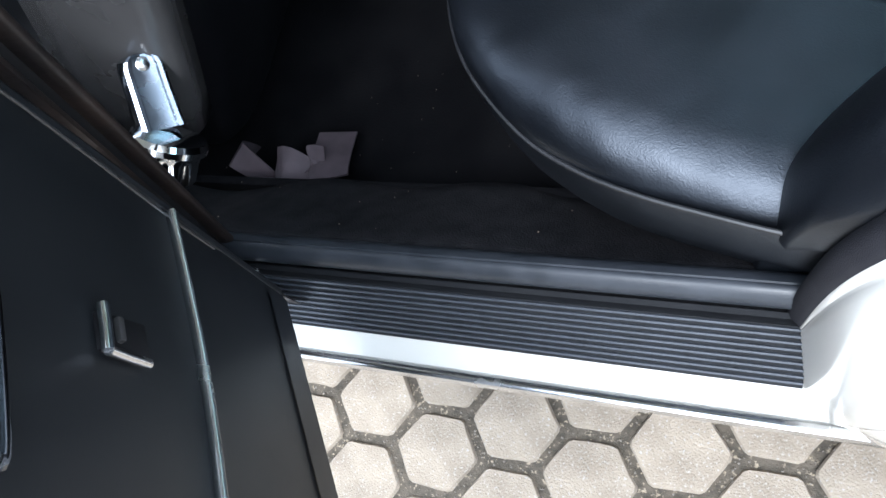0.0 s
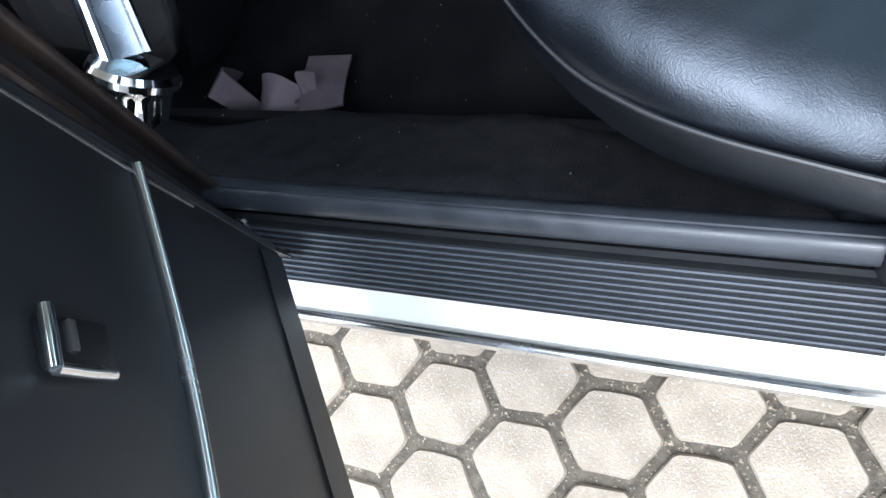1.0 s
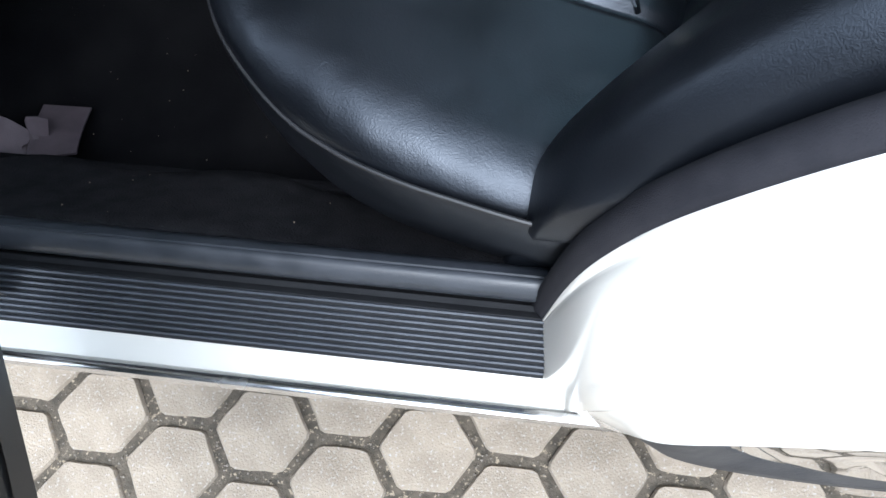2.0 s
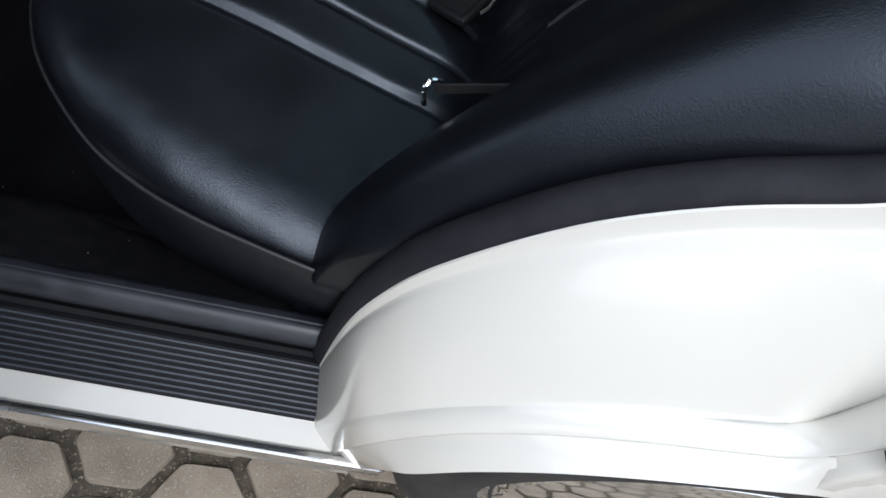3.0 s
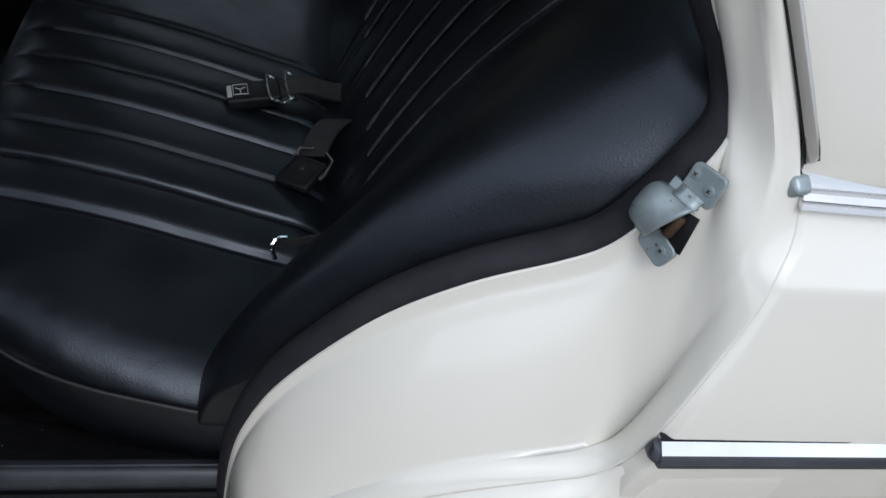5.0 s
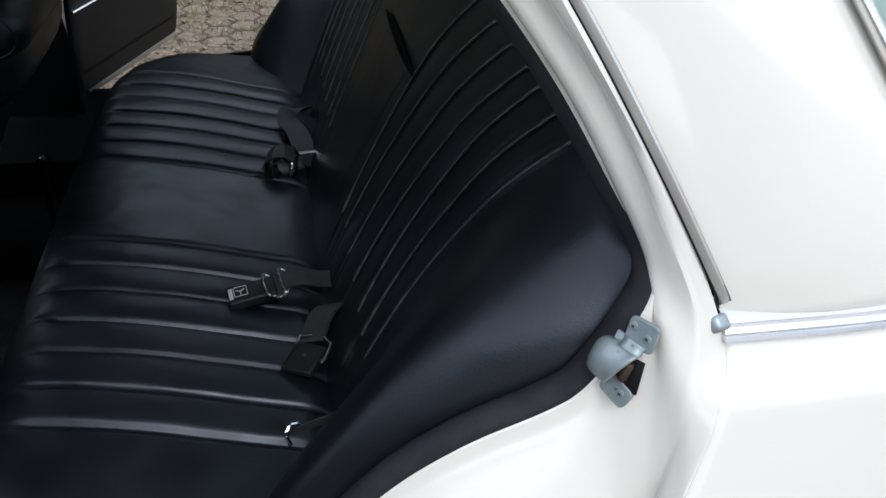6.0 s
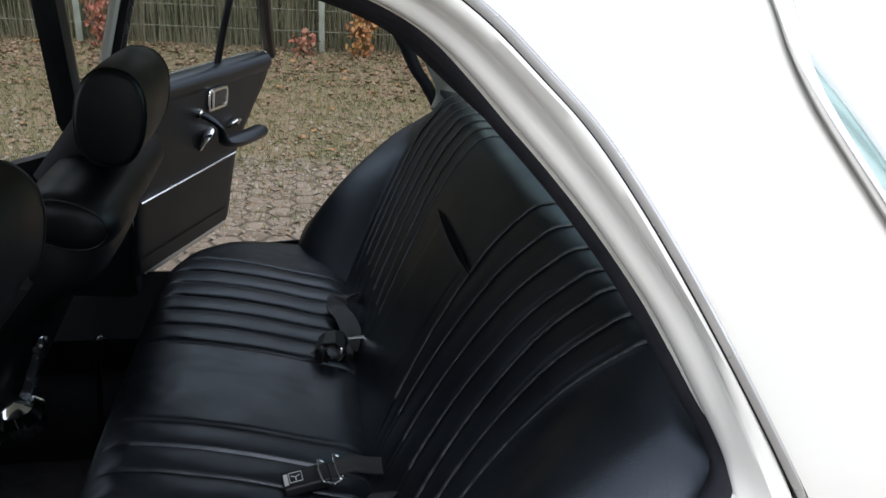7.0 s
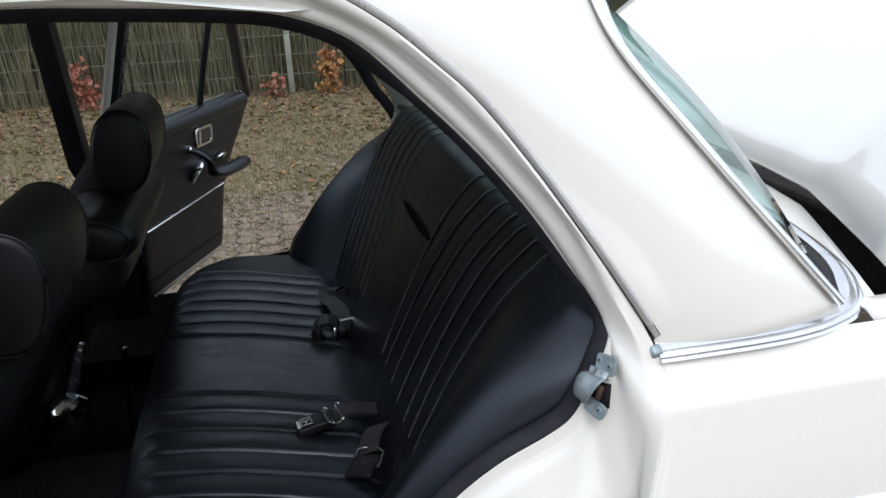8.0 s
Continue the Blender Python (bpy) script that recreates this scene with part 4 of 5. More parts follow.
        part("bracket_edge", tube([P(A + 0.0150, Z + 0.019, 0.007), P(A + 0.0145, Z, 0.007), P(A + 0.0125, Z - 0.021, 0.006)], 0.0032, 10), CHROME_DULL, fr, "rounded dull chrome edge")
        part("bracket_post", box((0.016, 0.005, 0.006), Matrix.Translation(P(A - 0.002, Z + 0.005, 0.006)) @ flat, 0.0015), SATIN, fr, "grey post")
        part("bracket_post", box((0.017, 0.009, 0.005), Matrix.Translation(P(A - 0.002, Z - 0.010, 0.005)) @ flat, 0.002), VINYL_DOOR, fr, "black post")
        part("panel_edge", tube([P(0.010, z, 0.001) for z in (0.60, 0.66, 0.74, 0.82, 0.92)], 0.0014, 8, ry=0.0012), SATIN, door, "thin bright panel edge")
        part("door_edge_seal", tube([P(0.0, z, -0.004) for z in (0.46, 0.6, 0.75, 0.93)], 0.005, 8), VINYL_DOOR, door, "worn edge seal")
    return door


rear_door(DOOR_AT, DOOR_U, False)
rear_door((0.167, 1.565), (0.41, 0.91), True)

# ---- rear wheel ----
WM = pose(1.015, 0.050, 0.305, 90, 0, 0)
wheel = part("rear_wheel", lathe([(0.05, 0.0), (0.19, 0.0), (0.205, 0.012), (0.205, -0.14), (0.05, -0.14)], WM, 48), CHROME_DULL, car, "rear wheel with chrome hub cap")
part("tyre", lathe([(0.200, 0.004), (0.205, 0.014), (0.235, 0.026), (0.270, 0.026), (0.296, 0.012), (0.306, -0.008), (0.306, -0.14), (0.29, -0.16), (0.20, -0.15)], WM, 64), TYRE, wheel, "black tyre")
part("hub_cap", lathe([(0.0001, 0.030), (0.06, 0.030), (0.075, 0.022), (0.11, 0.028), (0.15, 0.024), (0.175, 0.012), (0.188, 0.016), (0.196, 0.006), (0.198, -0.004)], WM, 48), CHROME, wheel, "polished hub cap")

# ---- rear bench ----
bench = thing("rear_bench", (0.55, CY, 0.21), "black vinyl rear bench seat with pleated panels and piping", "bench seat")
OUT = [(0.745, 0.140), (0.66, 0.140), (0.600, 0.145), (0.530, 0.160), (0.481, 0.173), (0.432, 0.192), (0.380, 0.224), (0.323, 0.284), (0.293, 0.341), (0.280, 0.400), (0.272, 0.500), (0.270, 0.650), (0.270, CY)]
half = [(p.x, p.y) for p in spline([(x, y, 0) for x, y in OUT], 70)]
outline = half + [(x, 2 * CY - y) for x, y in reversed(half[:-1])]
o_np = np.array(outline)


def edge_dist(x, y):
    a, b = o_np[:-1], o_np[1:]
    d = b - a
    t = np.clip(((x - a[:, 0]) * d[:, 0] + (y - a[:, 1]) * d[:, 1]) / (d ** 2).sum(1), 0, 1)
    return float(np.sqrt(((x - a[:, 0] - t * d[:, 0]) ** 2 + (y - a[:, 1] - t * d[:, 1]) ** 2).min()))


def x_front(y):
    yy = min(y, 2 * CY - y)
    for (xa, ya), (xb, yb) in zip(half, half[1:]):
        if ya <= yy <= yb:
            return xa + (xb - xa) * ((yy - ya) / (yb - ya) if yb > ya else 0)
    return 0.27


SEAMS = [0.382, 0.4445, 0.507, 0.570, 0.634, 0.697, 0.760]
SEAMS = SEAMS + [1.012, 1.079, 1.143, 1.207, 1.273, 1.339, 1.405]


def pleat(y):
    """Height of the rolled pleats between the seams, and the grooves of the seams."""
    h = 0.0
    for zone in (SEAMS[:7], SEAMS[7:]):
        for a, b in zip(zone, zone[1:]):
            if a <= y <= b:
                t = (y - a) / (b - a)
                h += 0.0065 * (max(0.0, math.sin(math.pi * t)) ** 0.45) - 0.0035
    for s in SEAMS:
        h -= 0.0030 * math.exp(-((y - s) / 0.0035) ** 2)
    for s in (SEAMS[0], SEAMS[-1], SEAMS[6], SEAMS[7]):
        h -= 0.0035 * math.exp(-((y - s) / 0.006) ** 2)
    return h


def lean_w(yp):
    return ease((yp - 0.14) / 0.20) * ease((2 * CY - 0.14 - yp) / 0.20)


def cushion_z(x, y, yp):
    d = edge_dist(x, y)
    r = 1 - min(d / 0.064, 1)
    z = 0.532 + 0.046 * math.sqrt(max(0.0, 1 - r * r))
    z += 0.014 * ease((d - 0.01) / 0.30) - 0.058 * ease((x - 0.33) / 0.42) - 0.035 * ease((x - 0.655) / 0.09) ** 1.5
    z += pleat(yp) * ease((d - 0.025) / 0.045)
    z += 0.0014 * noise.noise(Vector((x * 14, y * 14, 0))) + 0.0006 * noise.noise(Vector((x * 45, y * 45, 3)))
    return z


def cushion_top(x, y):
    return cushion_z(x, y, y + 0.15 * (x - 0.38))


rows = []
for k in range(421):
    yp = 0.1405 + (2 * CY - 0.281) * k / 420
    row = []
    xf = x_front(yp)
    for j in range(49):
        x = xf + (0.745 - xf) * (j / 48) ** 1.35
        y = yp - 0.15 * (x - 0.38) * lean_w(yp) * ease((x - xf) / 0.05)
        row.append((x, y, cushion_z(x, y, yp)))
    rows.append(row)
cushion = part("seat_cushion", loft(rows), VINYL, bench, "black vinyl cushion with two pleated panels", angle=85)
c_xy = Vector((0.55, CY, 0))
side = []
for x, y in outline:
    inn = (c_xy - Vector((x, y, 0)))
    inn = Vector((inn.x, inn.y * 0.5, 0)).normalized()
    side.append([Vector((x, y, 0.532)), Vector((x, y, 0.515)) - inn * 0.003, Vector((x, y, 0.47)) - inn * 0.002, Vector((x, y, 0.41)) + inn * 0.010, Vector((x, y, 0.35)) + inn * 0.030, Vector((x, y, 0.29)) + inn * 0.055, Vector((x, y, 0.21)) + inn * 0.075])
part("cushion_side", loft(side), VINYL, cushion, "plain black vinyl side", angle=80)
part("piping", tube([(x, y, 0.533) for x, y in outline if x < 0.606], 0.0023, 8), PIPING, cushion, "round vinyl piping")

# backrest: pleated face between two rounded bolsters that wrap forward over the wheel arches
BACK_TOP = 0.964
NEAR_SEAMS = [(0.400, 0.304), (0.444, 0.358), (0.492, 0.418), (0.556, 0.468), (0.623, 0.533), (0.690, 0.608), (0.738, 0.695)]
FAR_SEAMS = [(1.035, 1.065), (1.084, 1.128), (1.150, 1.190), (1.214, 1.250), (1.278, 1.312), (1.340, 1.372), (1.388, 1.430)]


def face_x(z):
    return 0.725 + 0.48 * (z - 0.56) + 0.022 * max(0.0, (z - 0.88) / 0.113) ** 2


def back_seams(z):
    f = (z - 0.65) / 0.32
    f = max(-0.4, f)
    bow = 0.096 * f * (1 - f)
    return [a + (b - a) * f + bow for a, b in NEAR_SEAMS], [a + (b - a) * f + bow for a, b in FAR_SEAMS]


def back_pleat(y, z):
    """Nearly flat pleats with a thin raised welt along each seam."""
    h = 0.0
    for zone in back_seams(z):
        for a, b in zip(zone, zone[1:]):
            if a <= y <= b:
                h += 0.0035 * max(0.0, math.sin(math.pi * (y - a) / (b - a))) ** 0.5 - 0.0035
        for q in zone:
            d = y - q
            h += 0.0018 * math.exp(-(d / 0.0046) ** 2) - 0.0006 * math.exp(-((d - 0.009) / 0.005) ** 2)
    return h


# foremost line of the bolster roll: height and x
def roll_line(xs):
    zs = (0.42, 0.50, 0.565, 0.655, 0.73, 0.792, 0.84, 0.882, 0.918, 0.948, 0.972, 0.99, 1.0)
    return [(p.z, p.x) for p in spline([(x, 0, z) for x, z in zip(xs, zs)], 90)]


ROLL_FAR = roll_line((0.570, 0.582, 0.602, 0.658, 0.717, 0.777, 0.830, 0.882, 0.920, 0.948, 0.963, 0.974, 0.980))
ROLL_NEAR = roll_line((0.570, 0.583, 0.597, 0.644, 0.704, 0.757, 0.801, 0.842, 0.880, 0.912, 0.938, 0.958, 0.972))


def bolster(z, inner_y, flip):
    """Points from the door seal over the round roll to the plain strip beside the first seam."""
    f = ease((z - 0.575) / 0.14)
    xp = lerp_table(ROLL_FAR if flip else ROLL_NEAR, z)
    sx = face_x(z)
    yp = 0.185 if flip else 0.180 + 0.040 * ease((z - 0.62) / 0.30)
    fall = 0.004 + 0.158 * f
    ya = 0.150 - 0.014 * ease((z - 0.50) / 0.03)
    out = []
    for k in range(61):
        y = ya + (inner_y - ya) * (k / 60) ** 1.15
        if y < yp:
            u = min(1.0, (yp - y) / (yp - ya + 0.001))
            x = xp + fall * (1 - math.sqrt(1 - 0.995 * u * u)) + 0.004 * (1 - f) * max(0.0, (u - 0.7) / 0.3) ** 3
        else:
            t = (y - yp) / (inner_y - yp)
            x = xp + (sx - xp) * (t ** 1.6 if flip else ease(t))
        out.append(Vector((x, y, z)))
    out.insert(0, out[0] + Vector((0.10, 0, 0)))
    return [my(p) for p in reversed(out)] if flip else out


def seam_y(f, z, y0, y1):
    """Column f of the face: knots lie on the seams, so that the columns run along them."""
    n_s, f_s = back_seams(z)
    kn = [y0] + n_s + f_s + [y1]
    w = [0, 0.03] + [0.03 + 0.066 * k for k in range(1, 7)] + [0.55] + [0.55 + 0.066 * k for k in range(1, 7)] + [1.0]
    for a, b, p, q in zip(w, w[1:], kn, kn[1:]):
        if a <= f <= b:
            return p + (q - p) * (f - a) / (b - a)
    return y1


def back_row(z, over=0.0, dx=0.0, dz=0.0):
    """One row of the backrest; over: how far it has gone on over the rolled top edge."""
    n_s, f_s = back_seams(z + over)
    y0 = max(0.255, n_s[0] - 0.02)
    y1 = min(2 * CY - 0.29, f_s[-1] + 0.05)
    k = ease((z - 0.52) / 0.08) * (1 - ease((over - 0.035) / 0.03))
    row = bolster(z, y0, False)
    for j in range(1, 520):
        y = seam_y(j / 520, z + over, y0, y1)
        row.append(Vector((face_x(z) - back_pleat(y, z + over) * k + 0.001 * noise.noise(Vector((y * 12, z * 12, 7))), y, z)))
    row += bolster(z, 2 * CY - y1, True)
    return [p + Vector((dx, 0, dz)) for p in row]


TOP_ROLL = ((0.004, 0.004, 0.005), (0.009, 0.010, 0.011), (0.016, 0.020, 0.017), (0.026, 0.036, 0.022), (0.040, 0.058, 0.022), (0.055, 0.082, 0.014), (0.064, 0.092, -0.006))
rows = [back_row(0.42 + (BACK_TOP - 0.42) * k / 80) for k in range(81)] + [back_row(BACK_TOP, s, dx, dz) for s, dx, dz in TOP_ROLL]
for row in rows:
    for p in row:
        yy = min(p.y, 2 * CY - p.y)
        p.z -= ((0.050 if p.y < CY else 0.024) * (1 - ease((yy - 0.15) / 0.17)) + (0.0 if p.y < CY else 0.014) * (1 - ease((yy - 0.25) / 0.35))) * ease((p.z - 0.84) / 0.15)
back_rest = part("backrest", loft(rows), VINYL, bench, "black vinyl backrest with pleats and rounded bolsters", angle=85)
for q in range(14):
    path = []
    for k in range(41):
        z = 0.62 + (BACK_TOP - 0.62) * k / 40
        path.append((face_x(z) - 0.0012, (back_seams(z)[0] + back_seams(z)[1])[q], z))
    for s, dx, dz in TOP_ROLL[:5]:
        path.append((face_x(BACK_TOP) - 0.0006 + dx, (back_seams(BACK_TOP + s)[0] + back_seams(BACK_TOP + s)[1])[q], BACK_TOP + dz + 0.001))
    part("seam_welt", tube([Vector(p) + Vector((0.0006, 0, 0)) for p in path], 0.0032, 8, ry=0.0016), WELT, back_rest, "narrow pale seam welt")
# folded centre arm rest; a dark sheet stands in for the shaded gap above
arm_rows = []
AZ = 0.850
for k in range(26):
    z = 0.60 + (AZ - 0.60) * k / 25
    f = max(-0.4, (z - 0.65) / 0.32)
    ya, yb = 0.790 - 0.045 * f, 0.990 - 0.01 * f
    tz = 1 - min((AZ - z) / 0.02, 1)
    row = []
    for j in range(25):
        y = ya + (yb - ya) * j / 24
        e = min(y - ya, yb - y)
        r = 1 - min(e / 0.018, 1)
        row.append((face_x(z) - 0.0010 + 0.0025 * (1 - math.sqrt(1 - r * r)) + 0.008 * (1 - math.sqrt(1 - tz * tz)), y, z))
    arm_rows.append(row)
part("centre_arm_rest", loft(arm_rows), VINYL, back_rest, "folded centre arm rest", angle=85)
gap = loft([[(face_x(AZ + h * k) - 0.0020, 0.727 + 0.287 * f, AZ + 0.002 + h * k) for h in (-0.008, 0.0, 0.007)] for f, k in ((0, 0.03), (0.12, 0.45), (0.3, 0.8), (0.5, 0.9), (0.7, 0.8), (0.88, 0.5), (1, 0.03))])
part("arm_rest_gap_shade", gap, FLOORMAT, back_rest, "dark sheet for the shaded gap above the arm rest", thick=0.002)


# ---- front seats ----
def front_seat(y0):
    """Seat with its lower y side at y0."""
    seat = thing("front_seat", (-0.2, y0 + 0.26, 0.21), "black vinyl front seat with a large round-ended headrest", "car seat", "front seats")
    lean = Matrix.Translation((-0.100 if y0 > 0.5 else -0.185, 0, 0.32)) @ Matrix.Rotation(radians(28), 4, "Y")
    rows = []
    for k in range(25):
        f = k / 24
        z = 0.0 + 0.625 * f
        r = []
        w = 0.258 - 0.03 * f - 0.045 * (1 - math.sqrt(max(0.0, 1 - max(0, (f - 0.86) / 0.14) ** 2)))
        cap = math.sqrt(max(0.01, 1 - max(0, (f - 0.86) / 0.14) ** 2))
        d = (0.075 - 0.010 * f) * cap
        roll = 0.045 * ease((f - 0.70) / 0.12) * cap
        for j in range(36):
            t = 2 * math.pi * j / 36
            c, s = math.cos(t), math.sin(t)
            x = (d + (roll if c > 0 else 0)) * math.copysign(abs(c) ** 0.7, c)
            r.append(Vector((x, y0 + 0.26 + w * math.copysign(abs(s) ** 0.45, s), z)))
        rows.append(r)
    bm = loft(rows, closed_v=True)
    bm.verts.ensure_lookup_table()
    bm.faces.new([bm.verts[24 * 36 + j] for j in range(36)])
    bm.transform(lean)
    part("seat_back", bm, SEAT_VINYL, seat, "rounded black vinyl seat back", angle=70)
    part("seat_base", box((0.48, 0.50, 0.17), pose(-0.46, y0 + 0.26, 0.41, 0, -4, 0), 0.05, 4), SEAT_VINYL, seat)
    part("seat_rail", box((0.5, 0.40, 0.12), pose(-0.46, y0 + 0.26, 0.27), 0.01), BLACK, seat)
    # headrest: thick pad with flat oval ends and a seam round each end
    hc = Vector((0.281, 0, 1.014)) if y0 > 0.5 else Vector((0.228, -0.05, 0.975))
    rows = []
    for yy, k in ((0.0, 0.86), (0.003, 0.95), (0.008, 0.985), (0.016, 1.0), (0.09, 1.03), (0.17, 1.03), (0.244, 1.0), (0.252, 0.985), (0.257, 0.95), (0.26, 0.86)):
        r = []
        for j in range(36):
            t = 2 * math.pi * j / 36
            px, pz = 0.060 * k * math.copysign(abs(math.cos(t)) ** 0.85, math.cos(t)), 0.088 * k * math.copysign(abs(math.sin(t)) ** 0.85, math.sin(t))
            r.append(hc + Vector((px * 0.96 + pz * 0.18, y0 + 0.12 + yy, pz * 0.98 - px * 0.16)))
        rows.append(r)
    bm = loft(rows, closed_v=True)
    bm.verts.ensure_lookup_table()
    bm.faces.new([bm.verts[j] for j in range(36)][::-1])
    bm.faces.new([bm.verts[9 * 36 + j] for j in range(36)])
    hr = part("headrest", bm, SEAT_VINYL, seat, "large padded headrest", angle=60)
    for q in (rows[2], rows[7]):
        part("seam", tube(q, 0.0022, 6, closed=True), SEAT_VINYL, hr)
    part("headrest_post", tube([(0.15, y0 + 0.25, 0.84), (0.24, y0 + 0.25, 0.96)], 0.03, 10, ry=0.06), BLACK, seat)
    return seat


def recliner(base, tip, parent, k=1.0, hk=1.3, axis=(0.45, 0.79, 0.41), face=(0.35, -0.12, 0.93), dome=0.006):
    """Chrome recliner lever rising from a round fluted knob."""
    base, tip = Vector(base), Vector(tip)
    d = (tip - base).normalized()
    face = Vector(face)
    face = (face - d * face.dot(d)).normalized()
    side = d.cross(face).normalized()
    rows = []
    for f, w, h in ((0.0, 0.020, 0.012), (0.12, 0.0195, 0.011), (0.5, 0.0185, 0.0095), (0.82, 0.018, 0.0095), (0.92, 0.016, 0.011), (0.98, 0.011, 0.010), (1.0, 0.005, 0.006)):
        c = base.lerp(tip, 0.14 + 0.86 * f) + face * 0.004 * k
        w, h = w * k, h * k
        rows.append([c + side * a * w + face * b * h for a, b in ((-1, -1), (-1.05, 0), (-0.95, 0.8), (-0.8, 1), (-0.62, 0.95), (-0.55, 0.72), (0, 0.60), (0.55, 0.72), (0.62, 0.95), (0.8, 1), (0.95, 0.8), (1.05, 0), (1, -1))])
    bm = loft(rows, closed_v=True)
    bm.verts.ensure_lookup_table()
    bm.faces.new([bm.verts[6 * 13 + q] for q in range(13)])
    lv = part("recliner_lever", bm, LEVER_CHROME, parent, "chrome recliner lever with a sunk face", angle=18)
    m = Matrix.Translation(base + face * 0.012 * k) @ Vector(axis).to_track_quat("Z", "Y").to_matrix().to_4x4()
    segs = 60
    prof = [(0.0001, dome), (0.010, 0.91 * dome), (0.018, 0.65 * dome + 0.0006), (0.0225, 0.0035), (0.0245, 0.000), (0.0240, -0.004), (0.0212, -0.0065), (0.0204, -0.010), (0.0200, -0.023), (0.0175, -0.026), (0.0001, -0.026)]
    k_ = k * hk
    hub = lathe([(a * k_, b * k_) for a, b in prof], Matrix.Identity(4), segs)
    for v in hub.verts:
        if -0.0265 * k_ < v.co.z < -0.009 * k_:
            t = math.atan2(v.co.y, v.co.x)
            v.co.x *= 1 - 0.10 * (0.5 + 0.5 * math.cos(t * 12))
            v.co.y *= 1 - 0.10 * (0.5 + 0.5 * math.cos(t * 12))
    hub.transform(m)
    part("lever_hub", hub, CHROME, lv, "fluted chrome lever hub", angle=30)
    cap = lathe([(0.0001, 0.0012), (0.005, 0.001), (0.0062, 0.0)], Matrix.Translation(base.lerp(tip, 0.88) + face * 0.011 * k) @ face.to_track_quat("Z", "Y").to_matrix().to_4x4() @ Matrix.Scale(k, 4), 18)
    part("lever_cap", cap, CHROME_DULL, lv, "oval lever badge")
    return lv


far_seat = front_seat(0.90)
near_seat = front_seat(0.31)
# thick roll across the top of the far seat's back
rows = []
for yy, k in ((0.892, 0.35), (0.896, 0.62), (0.905, 0.82), (0.920, 0.94), (0.945, 1.0), (1.05, 1.02), (1.16, 1.03), (1.27, 1.02), (1.375, 1.0), (1.400, 0.94), (1.415, 0.82), (1.424, 0.62), (1.428, 0.35)):
    row = []
    for j in range(28):
        t = 2 * math.pi * j / 28
        a, b = 0.082 * k * math.copysign(abs(math.cos(t)) ** 0.9, math.cos(t)), 0.050 * k * math.sin(t)
        row.append(Vector((0.222 + a * 0.93 + b * 0.37, yy, 0.866 + b * 0.93 - a * 0.30)))
    rows.append(row)
roll_bm = loft(rows, closed_v=True)
roll_bm.verts.ensure_lookup_table()
roll_bm.faces.new([roll_bm.verts[j] for j in range(28)][::-1])
roll_bm.faces.new([roll_bm.verts[12 * 28 + j] for j in range(28)])
top_pad = part("top_roll", roll_bm, SEAT_VINYL, far_seat, "padded roll across the seat back's top", angle=60)
part("seam", tube(rows[2], 0.002, 6, closed=True), SEAT_VINYL, top_pad)
recliner((-0.039, 0.224, 0.5125), (-0.050, 0.296, 0.574), near_seat, 1.25, 1.40, (0.33, 0.80, 0.50), (0.87, -0.17, 0.47))
recliner((0.088, 0.945, 0.482), (0.140, 0.965, 0.628), far_seat, 0.60, 2.9, (-0.1, -0.35, 0.93), dome=0.020)
sc = []
for k in range(9):
    z = 0.42 + 0.36 * k / 8
    xr = 0.02 + 0.53 * (z - 0.60)
    sc.append([Vector((xr - dx, 0.285 + 0.16 * (z - 0.42) - dy, z)) for dx, dy in ((0.004, -0.03), (0.006, -0.004), (0.012, 0.006), (0.04, 0.012), (0.09, 0.014), (0.15, 0.010), (0.20, -0.004))])
part("side_cover", loft(sc), SATIN, near_seat, "satin grey side cover", thick=0.003, angle=60)
tagged(near_seat, "black vinyl front seat with a chrome recliner lever")

# ---- belts and small things in the car ----


def band(path, w, across, thick=0.0015, twist=0.0):
    path = [Vector(p) for p in path]
    across = Vector(across).normalized()
    rows = []
    for i, p in enumerate(path):
        d = (path[min(i + 1, len(path) - 1)] - path[max(i - 1, 0)]).normalized()
        a = (across - d * across.dot(d)).normalized()
        a = Matrix.Rotation(twist * i / max(1, len(path) - 1), 3, d) @ a
        nn = d.cross(a)
        rows.append([p - a * w / 2 - nn * thick, p + a * w / 2 - nn * thick, p + a * w / 2 + nn * thick, p - a * w / 2 + nn * thick])
    bm = loft(rows, closed_v=True)
    bm.verts.ensure_lookup_table()
    bm.faces.new([bm.verts[j] for j in range(4)])
    bm.faces.new([bm.verts[(len(path) - 1) * 4 + j] for j in range(4)])
    return bm


def top_at(x, y):
    return cushion_top(x, y)


# near belt: webbing out of the crease with a square tongue; buckle lying on the pleats
belt1 = thing("seat_belt", (0.69, 0.47, 0.56), "black seat belt end with a square tongue lying on the bench", "seat belt", "rear seat belts")
zc = top_at(0.675, 0.475)
part("webbing", band(spline([(0.742, 0.575, zc + 0.012), (0.722, 0.560, zc + 0.034), (0.702, 0.535, zc + 0.034), (0.688, 0.500, zc + 0.020)], 14), 0.044, (0.8, -0.35, 0.25), twist=0.25), WEB, belt1, "folded dark belt webbing")
m1 = pose(0.676, 0.470, zc + 0.017, 8, -12, -34)
tongue = part("tongue", box((0.050, 0.050, 0.012), m1, 0.004, 3), BLACK, belt1, "black square plastic tongue")
part("tongue_rim", tube([m1 @ Vector(p) for p in ((-0.019, -0.019, 0.0062), (0.019, -0.019, 0.0062), (0.019, 0.019, 0.0062), (-0.019, 0.019, 0.0062))], 0.0008, 6, closed=True), BLACK, tongue)
